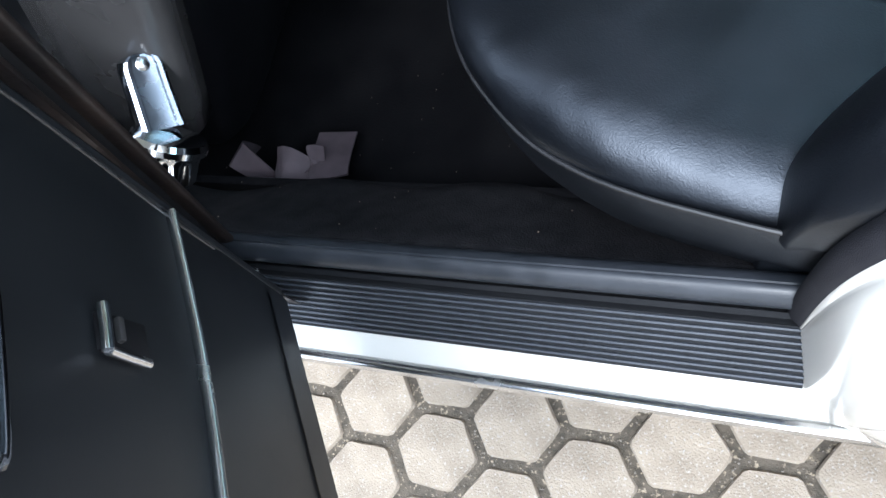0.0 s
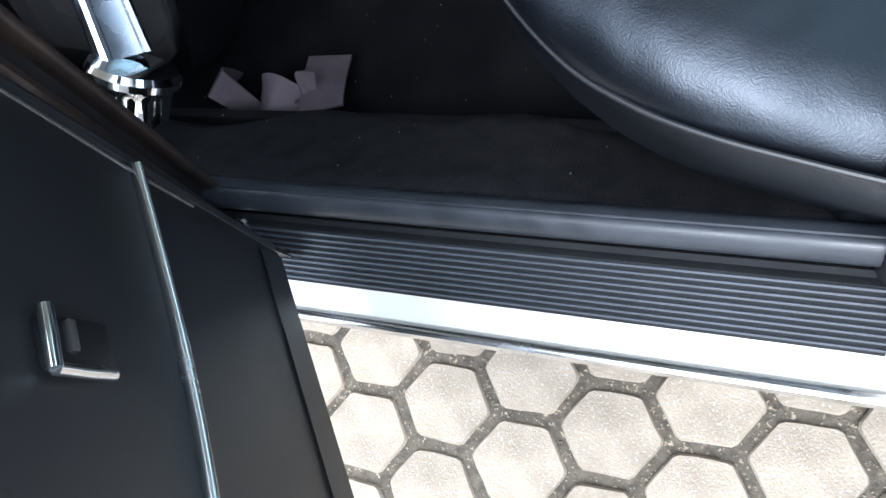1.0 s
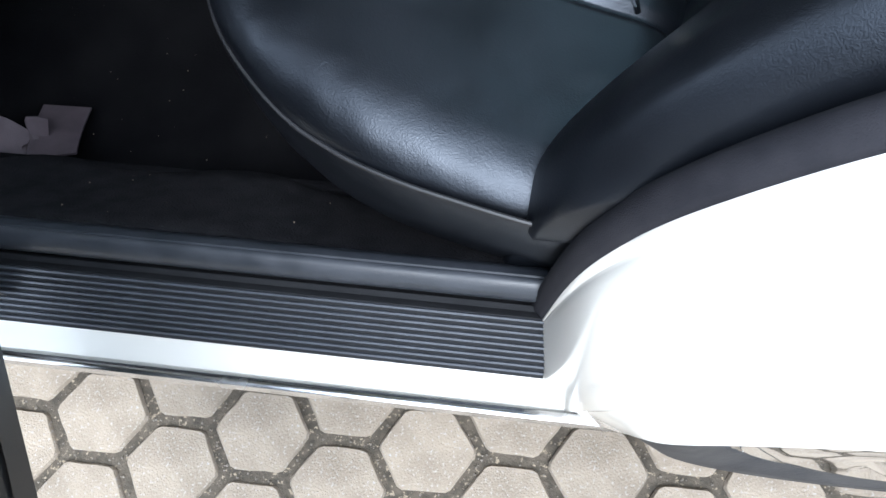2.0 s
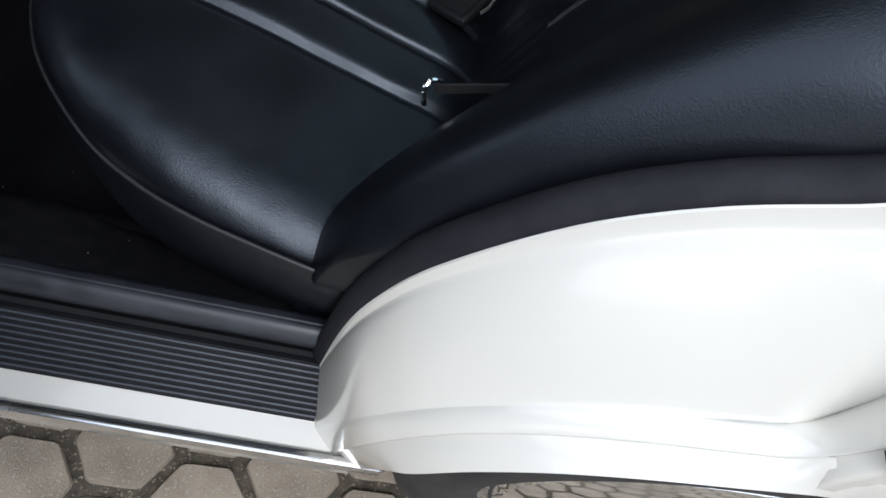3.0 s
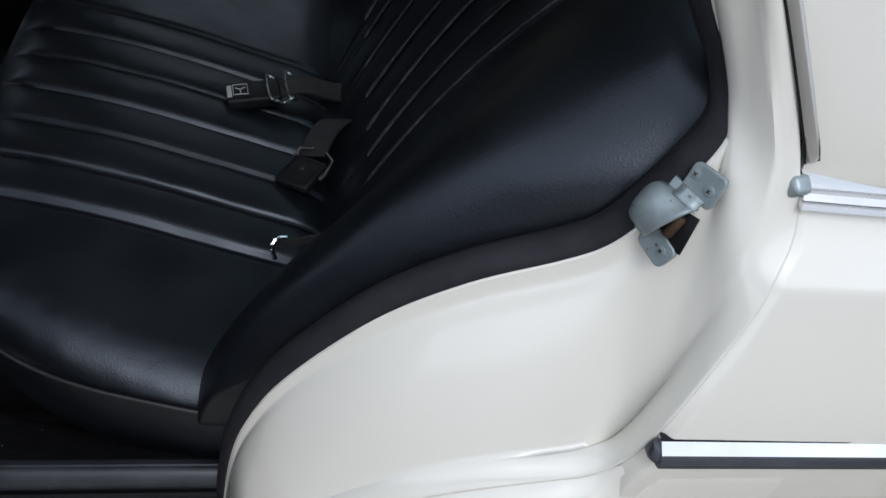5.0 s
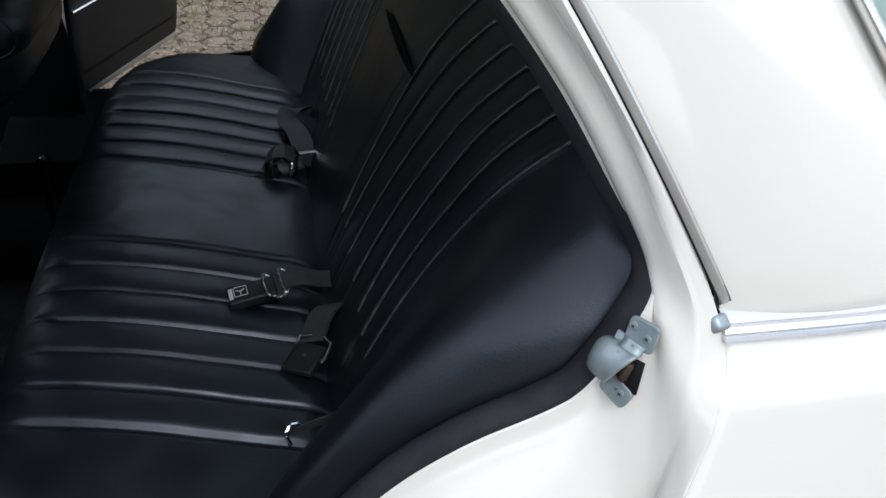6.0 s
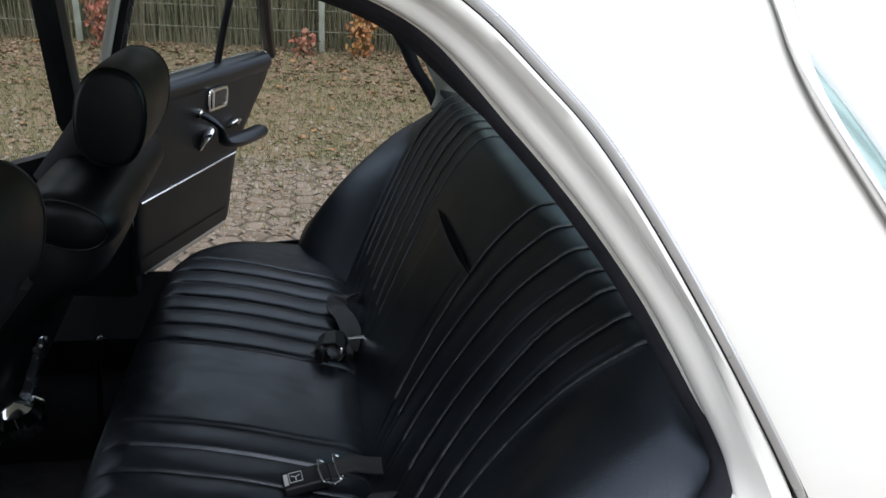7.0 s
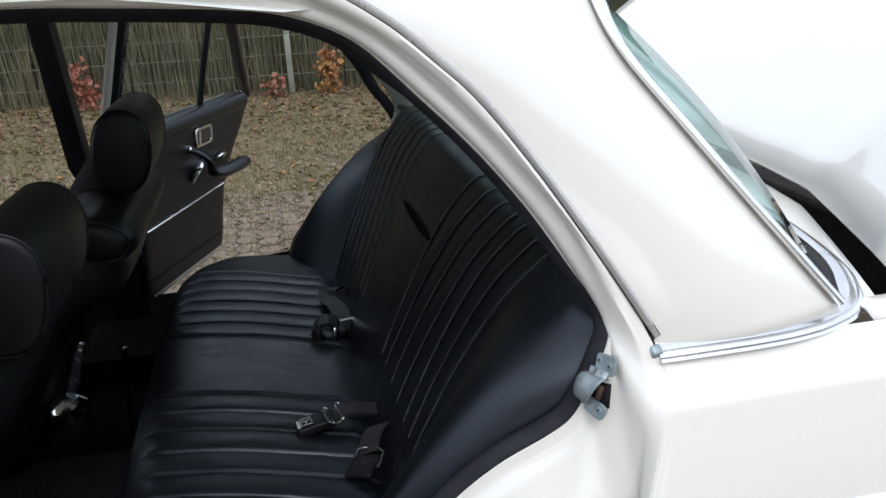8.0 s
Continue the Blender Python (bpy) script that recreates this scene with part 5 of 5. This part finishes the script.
part("tongue_hole", lathe([(0.0001, 0.0006), (0.003, 0.0006), (0.0034, 0.0)], m1 @ Matrix.Translation((0, 0.004, 0.006)), 12), RUST, tongue)
part("tongue_loop", tube([m1 @ Vector(p) for p in ((-0.025, 0.020, 0.003), (-0.024, 0.034, 0.008), (-0.004, 0.037, 0.010))], 0.0018, 6), CHROME_DULL, belt1, "bright wire loop")
part("tongue_loop", tube([m1 @ Vector(p) for p in ((0.016, 0.036, 0.010), (0.029, 0.030, 0.006), (0.030, 0.010, 0.002), (0.027, 0.000, 0.000))], 0.0022, 6), CHROME_DULL, belt1, "bright wire loop")
belt2 = thing("seat_belt", (0.60, 0.62, 0.60), "black belt buckle with a pale emblem on its button", "seat belt", "rear seat belts")
zc = top_at(0.61, 0.615)
m2 = pose(0.606, 0.610, zc + 0.013, 2, -5, 10)
bk = part("buckle", box((0.072, 0.040, 0.018), m2, 0.0045, 3), BLACK, belt2, "black plastic buckle")
part("button", box((0.024, 0.030, 0.003), m2 @ Matrix.Translation((-0.016, 0, 0.0092)), 0.001), BLACK, bk, "square push button")
part("button_end", box((0.007, 0.024, 0.003), m2 @ Matrix.Translation((-0.031, 0, 0.0082)), 0.001), LABEL, bk, "grey button edge")
part("emblem_frame", tube([m2 @ Vector(p) for p in ((-0.026, -0.010, 0.0110), (-0.007, -0.010, 0.0110), (-0.007, 0.010, 0.0110), (-0.026, 0.010, 0.0110))], 0.0008, 6, closed=True), LABEL, bk, "thin pale frame")
part("emblem", join(*[box((0.008, 0.0016, 0.0008), m2 @ pose(-0.0165, 0, 0.0110) @ pose(0, 0, 0, 0, 0, a) @ Matrix.Translation((0.0035, 0, 0)), 0.0) for a in (30, 150, 270)]), LABEL, bk, "plain pale mark")
part("webbing", band(spline([(0.632, 0.616, zc + 0.016), (0.652, 0.622, zc + 0.021), (0.678, 0.630, zc + 0.022), (0.705, 0.634, zc + 0.012), (0.73, 0.640, zc + 0.004)], 14), 0.036, (0.1, 1, 0)), WEB, belt2, "black belt webbing")
for xa, ya, yb in ((0.022, -0.024, 0.024), (0.047, -0.026, 0.028)):
    part("buckle_bar", tube(spline([m2 @ Vector(p) for p in ((xa + 0.008, ya + 0.003, 0.004), (xa, ya, 0.010), (xa - 0.003, ya * 0.3, 0.0155), (xa - 0.003, yb * 0.4, 0.0155), (xa, yb, 0.011), (xa + 0.008, yb - 0.003, 0.006))], 16), 0.0021, 8), CHROME_DULL, belt2, "bright metal bar")
part("buckle_hook", tube(spline([m2 @ Vector(p) for p in ((0.030, -0.020, 0.003), (0.036, -0.030, 0.007), (0.048, -0.028, 0.009), (0.052, -0.018, 0.006))], 12), 0.0022, 8), CHROME_DULL, belt2, "bent metal hook")
belt3 = thing("seat_belt", (0.69, 1.0, 0.58), "black webbing, rolled up with metal clips on the bench", "seat belt", "rear seat belts")
zc = top_at(0.69, 1.0)
spiral = [(0.66 + (0.012 + 0.0016 * k) * math.cos(k * 0.7), 1.0 + 0.005 * math.sin(k), zc + 0.026 + (0.012 + 0.0016 * k) * math.sin(k * 0.7)) for k in range(16)]
part("rolled_webbing", band(spiral, 0.046, (0.2, 1, 0)), WEB, belt3, "rolled grey webbing")
part("webbing", band(spline([(0.690, 1.02, zc + 0.01), (0.700, 1.06, zc + 0.025), (0.690, 1.12, zc + 0.03), (0.675, 1.17, zc + 0.026), (0.68, 1.20, zc + 0.035), (0.72, 1.22, zc + 0.03)], 20), 0.044, (1, 0.2, 0)), WEB, belt3, "dark grey belt webbing")
part("tongue", box((0.05, 0.035, 0.004), pose(0.625, 0.985, zc + 0.012, 14, -12, 35), 0.001), BLACK, belt3)
part("clip", box((0.016, 0.05, 0.018), pose(0.690, 1.0, zc + 0.018, 0, 0, 10), 0.004), BLACK, belt3)
part("clip_bar", tube([(0.675, 0.985, zc + 0.008), (0.677, 0.99, zc + 0.034), (0.682, 1.0, zc + 0.042)], 0.003, 8), CHROME, belt3, "bright metal clip")
part("clip_bar", tube([(0.690, 1.035, zc + 0.026), (0.725, 1.04, zc + 0.026)], 0.004, 8), CHROME_DULL, belt3)
hookt = thing("belt_hook", (0.655, 0.313, 0.59), "small chrome hook at the end of a dark strap", "hook")
zc = 0.578
part("hook", tube(spline([(0.654, 0.306, zc + 0.004), (0.650, 0.310, zc + 0.018), (0.655, 0.318, zc + 0.024), (0.665, 0.322, zc + 0.022)], 12), 0.0026, 8), CHROME, hookt, "bent chrome hook")
part("strap", band(spline([(0.660, 0.318, zc + 0.014), (0.690, 0.326, zc + 0.016), (0.73, 0.335, zc + 0.02)], 8), 0.009, (0.1, 0.3, 1)), WEB, hookt)
# mauve webbing crumpled on the floor beside the seat foot
strap = thing("crumpled_strap", (0.03, 0.31, 0.24), "crumpled mauve-grey belt webbing on the black floor", "strap")
part("loop", band(spline([(-0.150, 0.330, 0.236), (-0.140, 0.318, 0.272), (-0.127, 0.305, 0.296), (-0.112, 0.296, 0.284), (-0.098, 0.288, 0.262), (-0.086, 0.280, 0.246)], 20), 0.040, (0.55, 0.75, -0.1), twist=0.9), STRAP, strap)
part("fold", band(spline([(-0.088, 0.282, 0.246), (-0.072, 0.292, 0.268), (-0.056, 0.298, 0.284), (-0.036, 0.294, 0.274), (-0.012, 0.284, 0.252)], 16), 0.050, (0.1, 0.9, 0.15), twist=0.35), STRAP, strap)
part("fold", band(spline([(-0.034, 0.302, 0.250), (-0.018, 0.314, 0.270), (0.002, 0.318, 0.266)], 8), 0.036, (0.35, 0.7, 0.4), twist=0.3), STRAP, strap)
part("tail", band(spline([(0.020, 0.282, 0.272), (0.012, 0.305, 0.264), (0.002, 0.335, 0.250), (-0.008, 0.372, 0.232)], 14), 0.058, (1, -0.05, 0.0), twist=0.12), STRAP, strap)
part("band", band(spline([(-0.172, 0.268, 0.281), (-0.09, 0.272, 0.280), (-0.02, 0.271, 0.279), (0.040, 0.270, 0.278)], 12), 0.011, (0, 0.6, 0.8)), STRAP, strap)
clipf = thing("belt_clip", (0.165, 1.214, 0.47), "small bright metal clip beside the far front seat", "clip")
part("clip", tube(spline([(0.148, 1.205, 0.470), (0.160, 1.214, 0.480), (0.180, 1.212, 0.474)], 8), 0.0035, 8), CHROME, clipf)
part("clip_stalk", tube(spline([(0.160, 1.214, 0.474), (0.150, 1.22, 0.42), (0.14, 1.225, 0.32), (0.13, 1.23, 0.215)], 12), 0.007, 8), BLACK, clipf, "black flexible stalk")

# ---- ground, pavers, leaf litter ----


def ground_z(x, y):
    return -0.016 + (0.17 * ease((y - 3.8) / 3.4) + 0.02 * noise.noise(Vector((x * 0.9, y * 0.9, 0))) * ease((y - 3.4) / 1.5))


gx = [-400, -80, -25, -12] + [-8 + 0.4 * k for k in range(41)] + [12, 25, 80, 400]
gy = [-400, -80, -20, -8, -4, -2, 0, 1.5, 2.5] + [2.8 + 0.35 * k for k in range(20)] + [12, 20, 60, 400]
part_rows = [[(x, y, ground_z(x, y)) for x in gx] for y in gy]
ground = part("ground", loft(part_rows), GROUND, None)
tagged(ground, "brown earth with thin grass and fallen leaves", "ground", kind="structure")

PX, PY, PA, PB, GAP = 0.1175, 0.1245, 0.0785, 0.039, 0.0078
pavement = thing("pavement", (0.2, 0.0, 0.0), "hexagonal grey concrete pavers with mossy joints", "pavement", kind="structure")


def hexagon(seed):
    rnd = random.Random(seed)
    bm = bmesh.new()
    a, b, h = PA - GAP * 1.15, PB - GAP * 0.55, PY / 2 - GAP
    pts = [(a, 0), (b, h), (-b, h), (-a, 0), (-b, -h), (b, -h)]
    rim = []
    for k in range(6):
        p, q = Vector((*pts[k], 0)), Vector((*pts[(k + 1) % 6], 0))
        rim += [p.lerp(q, 0.07), p.lerp(q, 0.36), p.lerp(q, 0.66), p.lerp(q, 0.93)]
    rim = [p * (1 + rnd.uniform(-0.02, 0.012)) for p in rim]
    lo = [bm.verts.new((p.x, p.y, -0.03)) for p in rim]
    mid = [bm.verts.new((p.x, p.y, -0.005)) for p in rim]
    hi = [bm.verts.new((p.x * 0.955, p.y * 0.955, rnd.uniform(-0.0008, 0.0006))) for p in rim]
    for r0, r1 in ((lo, mid), (mid, hi)):
        for j in range(24):
            bm.faces.new((r0[j], r0[(j + 1) % 24], r1[(j + 1) % 24], r1[j]))
    c = bm.verts.new((0, 0, 0.0008))
    for j in range(24):
        bm.faces.new((hi[j], hi[(j + 1) % 24], c))
    finish(bm, 50)
    me = bpy.data.meshes.new("paver")
    bm.to_mesh(me)
    bm.free()
    me.materials.append(PAVER)
    return me


hexes = [hexagon(s) for s in range(6)]
bed = loft([[(x, y, -0.008 + 0.002 * noise.noise(Vector((x * 30, y * 30, 0)))) for x in [-3.2 + 0.1 * k for k in range(71)]] for y in [-2.6 + 0.1 * k for k in range(72)]])
part("joint_bed", bed, JOINT, pavement, "dark mossy grit in the joints")
rnd = random.Random(5)
count = 0
rest = {PAVER: ([], []), PAVER_DIRTY: ([], [])}
for i in range(-26, 32):
    for j in range(-20, 36):
        x = 0.024 + i * PX
        y = 0.012 + j * PY + (PY / 2 if i % 2 else 0.0)
        if y > 4.3 or y < -2.4:
            continue
        near = -0.75 < x < 1.55 and -1.15 < y < 0.45
        rot = rnd.uniform(-0.03, 0.03) + math.pi * rnd.randrange(2)
        dz = rnd.uniform(-0.003, 0.002)
        if near and count < 300:
            ob = new("paver", hexes[rnd.randrange(6)])
            ob.parent = pavement
            ob.matrix_parent_inverse = Matrix.Translation(pavement.location).inverted()
            ob.matrix_basis = Matrix.Translation((x, y, dz)) @ Matrix.Rotation(rot, 4, "Z") @ Matrix.Rotation(rnd.uniform(-0.012, 0.012), 4, "X")
            count += 1
        else:
            me = hexes[rnd.randrange(6)]
            rest_v, rest_f = rest[PAVER_DIRTY if y + rnd.uniform(-0.5, 0.5) > 1.3 else PAVER]
            o = len(rest_v)
            c, s = math.cos(rot), math.sin(rot)
            rest_v += [(x + v.co.x * c - v.co.y * s, y + v.co.x * s + v.co.y * c, v.co.z + dz - 0.006 * ease((y - 3.2) / 1.0)) for v in me.vertices]
            rest_f += [[o + k for k in p.vertices] for p in me.polygons]
for material, (rest_v, rest_f) in rest.items():
    me = bpy.data.meshes.new("far_pavers")
    me.from_pydata(rest_v, [], rest_f)
    me.materials.append(material)
    fp = new("far_pavers", me)
    fp.parent = pavement
    fp.matrix_parent_inverse = Matrix.Translation(pavement.location).inverted()
    tagged(fp, "further pavers strewn with dirt" if material is PAVER_DIRTY else "further grey pavers round the car", kind="stuff")


def scatter(name, material, n, place, shape, label, category):
    """Many small pieces in one mesh: shape(rnd) gives points of one piece, place(rnd) its matrix."""
    r = random.Random(len(name) * 7 + n)
    vs, fs = [], []
    for _ in range(n):
        m = place(r)
        if m is None:
            continue
        pts, faces = shape(r)
        o = len(vs)
        vs += [tuple(m @ Vector(p)) for p in pts]
        fs += [[o + k for k in f] for f in faces]
    me = bpy.data.meshes.new(name)
    me.from_pydata(vs, [], fs)
    me.materials.append(material)
    return tagged(new(name, me), label, category, kind="stuff")


def leaf(r, s0=0.02, s1=0.05):
    s = r.uniform(s0, s1)
    w = s * r.uniform(0.5, 0.8)
    k = r.uniform(0.1, 0.4) * s
    return [(-s, 0, k), (-s * 0.3, w, 0), (s * 0.5, w * 0.7, k * 0.5), (s, 0, k), (s * 0.5, -w * 0.7, 0), (-s * 0.3, -w, k * 0.6), (0, 0, -k * 0.2)], [(6, 0, 1), (6, 1, 2), (6, 2, 3), (6, 3, 4), (6, 4, 5), (6, 5, 0)]


def on_ground(x0, x1, y0, y1, bias=1.0, h=0.012):
    def f(r):
        x, y = r.uniform(x0, x1), y0 + (y1 - y0) * r.random() ** bias
        z = max(ground_z(x, y), -0.004 if y < 4.3 else -9) + h
        return Matrix.Translation((x, y, z)) @ Euler((r.uniform(-0.5, 0.5), r.uniform(-0.5, 0.5), r.uniform(0, 6.28))).to_matrix().to_4x4()
    return f


def blade(r):
    h, w = r.uniform(0.02, 0.06), 0.003
    d = r.uniform(-0.02, 0.02)
    return [(-w, 0, 0), (w, 0, 0), (d, d * 0.5, h)], [(0, 1, 2)]


scatter("fallen_leaves", LEAF_FALLEN, 5600, on_ground(-4.0, 3.6, 4.2, 7.6, 0.7), lambda r: leaf(r, 0.009, 0.026), "brown fallen leaves on the ground by the fence", "leaves")
scatter("fallen_leaves", LEAF_FALLEN, 2600, on_ground(-3.5, 3.0, 1.9, 4.6, 0.8, 0.006), lambda r: leaf(r, 0.006, 0.022), "brown leaf scraps on the pavers", "leaves")
scatter("fallen_leaves", DIRT, 3800, on_ground(-3.0, 3.0, 2.0, 5.2, 0.8, 0.006), lambda r: leaf(r, 0.008, 0.024), "small pale leaf scraps on the pavers", "leaves")
scatter("fallen_leaves", LEAF_YELLOW, 260, on_ground(-4.0, 3.6, 3.6, 7.6, 0.8), lambda r: leaf(r, 0.015, 0.035), "yellow fallen leaves", "leaves")
scatter("fallen_leaves", LEAF_DARK, 3400, on_ground(-4.0, 3.6, 5.4, 7.5, 0.7), lambda r: leaf(r, 0.014, 0.036), "dark brown curled leaves heaped towards the fence", "leaves")
scatter("grass", GRASS, 16000, on_ground(-4.2, 3.8, 4.0, 6.2, 1.0, 0.0), blade, "patchy green grass across the yard", "grass")
scatter("grass", GRASS, 30000, on_ground(-4.2, 3.8, 3.0, 7.4, 0.9, 0.0), blade, "thin short grass between the leaves", "grass")


def grit_place(r):
    k, j = r.randrange(-8, 13), r.randrange(-9, 4)
    x = 0.024 + k * PX
    y = 0.012 + j * PY + (PY / 2 if k % 2 else 0.0)
    t = r.randrange(6)
    cor = [(PA, 0), (PB, PY / 2), (-PB, PY / 2), (-PA, 0), (-PB, -PY / 2), (PB, -PY / 2)]
    a, b, f = cor[t], cor[(t + 1) % 6], r.random()
    return Matrix.Translation((x + a[0] + (b[0] - a[0]) * f + r.gauss(0, 0.003), y + a[1] + (b[1] - a[1]) * f + r.gauss(0, 0.003), -0.0065)) @ Euler((r.random() * 6, r.random() * 6, r.random() * 6)).to_matrix().to_4x4()


def stone(r):
    s = r.uniform(0.0008, 0.0026)
    return [(s, 0, 0), (0, s, 0), (-s, 0, 0), (0, -s, 0), (0, 0, s), (0, 0, -s)], [(0, 1, 4), (1, 2, 4), (2, 3, 4), (3, 0, 4), (1, 0, 5), (2, 1, 5), (3, 2, 5), (0, 3, 5)]


scatter("joint_grit", GRIT, 4200, grit_place, stone, "pale grit lying in the paver joints", "grit")


def carpet_place(r):
    x, y = r.uniform(-0.1, 0.55), r.uniform(0.17, 0.5)
    z = 0.212 if y > 0.27 else 0.41 - (y - 0.155) * 1.03 + 0.003
    if x > 0.28 and y > 0.24:
        return None
    return Matrix.Translation((x, y, z)) @ Euler((r.random() * 6, r.random() * 6, r.random() * 6)).to_matrix().to_4x4()


scatter("crumbs", DIRT, 45, carpet_place, lambda r: [[tuple(0.45 * c for c in p) for p in stone(r)[0]], stone(r)[1]], "pale crumbs on the black carpet", "crumbs")

# ---- fence, shrubs and thicket ----
FY = 7.4


fence = thing("fence", (-0.3, FY, 0.0), "grey-green wire mesh garden fence with square posts", "fence")


def fence_post(x):
    p = fence
    q = part("post", box((0.06, 0.06, 1.0), pose(x, FY, 0.26), 0.004), FENCE, p)
    part("post_cap", box((0.066, 0.066, 0.02), pose(x, FY, 0.765), 0.004), FENCE, q)


def fence_panel(x0, x1):
    bms = []
    n = round((x1 - x0) / 0.05)
    for k in range(1, n):
        x = x0 + (x1 - x0) * k / n
        bms.append(tube([(x, FY - 0.045, 0.05), (x, FY - 0.045, 0.80 if x < 0.8 else 0.76)], 0.0032, 4))
    for z in (0.15, 0.35, 0.55, 0.74):
        for dy in (-0.052, -0.038):
            bms.append(tube([(x0, FY + dy, z), (x1, FY + dy, z)], 0.0024, 4))
    part("mesh_panel", join(*bms), FENCE_WIRE, fence, "double-rod wire mesh panel")


for x in (-3.76, -1.47, 0.795, 3.07):
    fence_post(x)
for x0, x1 in ((-3.73, -1.50), (-1.44, 0.765), (0.825, 3.04)):
    fence_panel(x0, x1)


def reed_place(r):
    x, y = r.uniform(-4.5, 3.8), r.uniform(7.5, 8.6)
    return Matrix.Translation((x, y, 0.1)) @ Euler((r.gauss(0, 0.13), r.gauss(0, 0.16), r.uniform(0, 6.28))).to_matrix().to_4x4()


def reed(r):
    h, w = r.uniform(0.8, 2.0), r.uniform(0.003, 0.008)
    b = r.uniform(-0.15, 0.15)
    lev = ((0, 0, 1.0), (0.5 * h, b * 0.35, 0.8), (h, b, 0.3))
    pts, faces = [], []
    for z, o, k in lev:
        pts += [(o + w * k, 0, z), (o - w * k * 0.5, w * k * 0.87, z), (o - w * k * 0.5, -w * k * 0.87, z)]
    for q in (0, 3):
        faces += [(q, q + 1, q + 4, q + 3), (q + 1, q + 2, q + 5, q + 4), (q + 2, q, q + 3, q + 5)]
    return pts, faces


scatter("reeds", REED, 1500, reed_place, reed, "dry yellow-green reeds and canes behind the fence", "reeds")


def cane_place(r):
    x, y = r.uniform(-4.5, 3.8), r.uniform(7.46, 7.75)
    return Matrix.Translation((x, y, 0.1)) @ Euler((r.gauss(0, 0.05), r.gauss(0, 0.06), r.uniform(0, 6.28))).to_matrix().to_4x4()


scatter("reeds", REED, 900, cane_place, reed, "upright pale canes close behind the fence wire", "reeds")
scatter("twigs", WOOD, 900, reed_place, reed, "dark bare twigs behind the fence", "twigs")


def hedge_place(r):
    x, y = r.uniform(-5.0, 4.5), r.uniform(7.9, 9.6)
    return Matrix.Translation((x, y, 0.15 + r.random() ** 1.2 * 2.6)) @ Euler((r.random() * 6, r.random() * 6, r.random() * 6)).to_matrix().to_4x4()


scatter("undergrowth", LEAF_GREEN, 9000, hedge_place, lambda r: leaf(r, 0.015, 0.045), "tangled green undergrowth behind the fence", "undergrowth")
scatter("undergrowth", LEAF_FALLEN, 3500, hedge_place, lambda r: leaf(r, 0.012, 0.035), "withered brown leaves in the undergrowth", "undergrowth")
# Hedge behind the thicket; its unseen upper rows are added to darken reflections
rows = [[(x, 9.9 + 0.5 * noise.noise(Vector((x * 0.5, z, 0))), z) for z in (0.0, 0.7, 1.4, 2.1, 2.8, 3.6, 4.4, 5.2)] for x in [-14 + 0.5 * k for k in range(57)]]
hb = part("backdrop", loft(rows), HEDGE, None, thick=0.3)
tagged(hb, "dense dark hedge closing the yard, raised out of view to darken reflections", "hedge", kind="structure")


def shrub(name, x, y, z0, z1, w, material, n, seed, label):
    r = random.Random(seed)
    t = thing(name, (x, y, z0), label, "shrub")
    stems, vs, fs = [], [], []
    for k in range(7):
        a = Vector((x + r.uniform(-0.03, 0.03), y, z0 - 0.05))
        b = Vector((x + r.uniform(-w, w), y + r.uniform(-w, w) * 0.6, z1 - r.uniform(0, 0.4) * (z1 - z0)))
        m = a.lerp(b, 0.5) + Vector((r.uniform(-0.04, 0.04), 0, 0.03))
        stems.append(tube(spline([a, m, b], 6), 0.006, 5, taper=lambda f: 1 - 0.75 * f))
        for _ in range(n // 7):
            f = r.random() ** 0.6
            p = a.lerp(b, f) + Vector((r.gauss(0, 0.045), r.gauss(0, 0.045), r.gauss(0, 0.03)))
            mm = Matrix.Translation(p) @ Euler((r.random() * 6, r.random() * 6, r.random() * 6)).to_matrix().to_4x4()
            pts, faces = leaf(r, 0.018, 0.042)
            o = len(vs)
            vs += [tuple(mm @ Vector(q)) for q in pts]
            fs += [[o + q for q in f_] for f_ in faces]
    part("stems", join(*stems), WOOD, t)
    me = bpy.data.meshes.new("foliage")
    me.from_pydata(vs, [], fs)
    me.materials.append(material)
    ob = new("foliage", me)
    ob.parent = t
    ob.matrix_parent_inverse = Matrix.Translation(t.location).inverted()


shrub("shrub", -1.18, 7.15, 0.12, 0.66, 0.13, LEAF_RED, 200, 3, "small shrub with bright red autumn leaves by the fence")
shrub("shrub", 0.64, 7.2, 0.12, 0.36, 0.07, LEAF_RED, 70, 4, "low red-leaved shrub at the fence post")
shrub("shrub", 1.17, 7.2, 0.12, 0.78, 0.13, LEAF_YELLOW, 230, 8, "shrub with yellow and orange autumn leaves by the fence")

# unseen wall closing the yard; its added height and gateway shape light and reflections
WALL = mat("rendered_wall", (0.27, 0.255, 0.235), 0.9, color2=(0.22, 0.21, 0.19), scale=2, bump=0.3, bscale=80)
wl = part("added_wall_south", join(box((12.4, 0.3, 4.0), pose(-8.8, -7.5, 1.98), 0.01), box((12.0, 0.3, 4.0), pose(9.0, -7.5, 1.98), 0.01), box((5.6, 0.3, 1.7), pose(0.2, -7.5, 3.13), 0.01)), WALL, None)
tagged(wl, "unseen plain wall with a gateway, added to shape light and reflections", "wall", kind="structure")
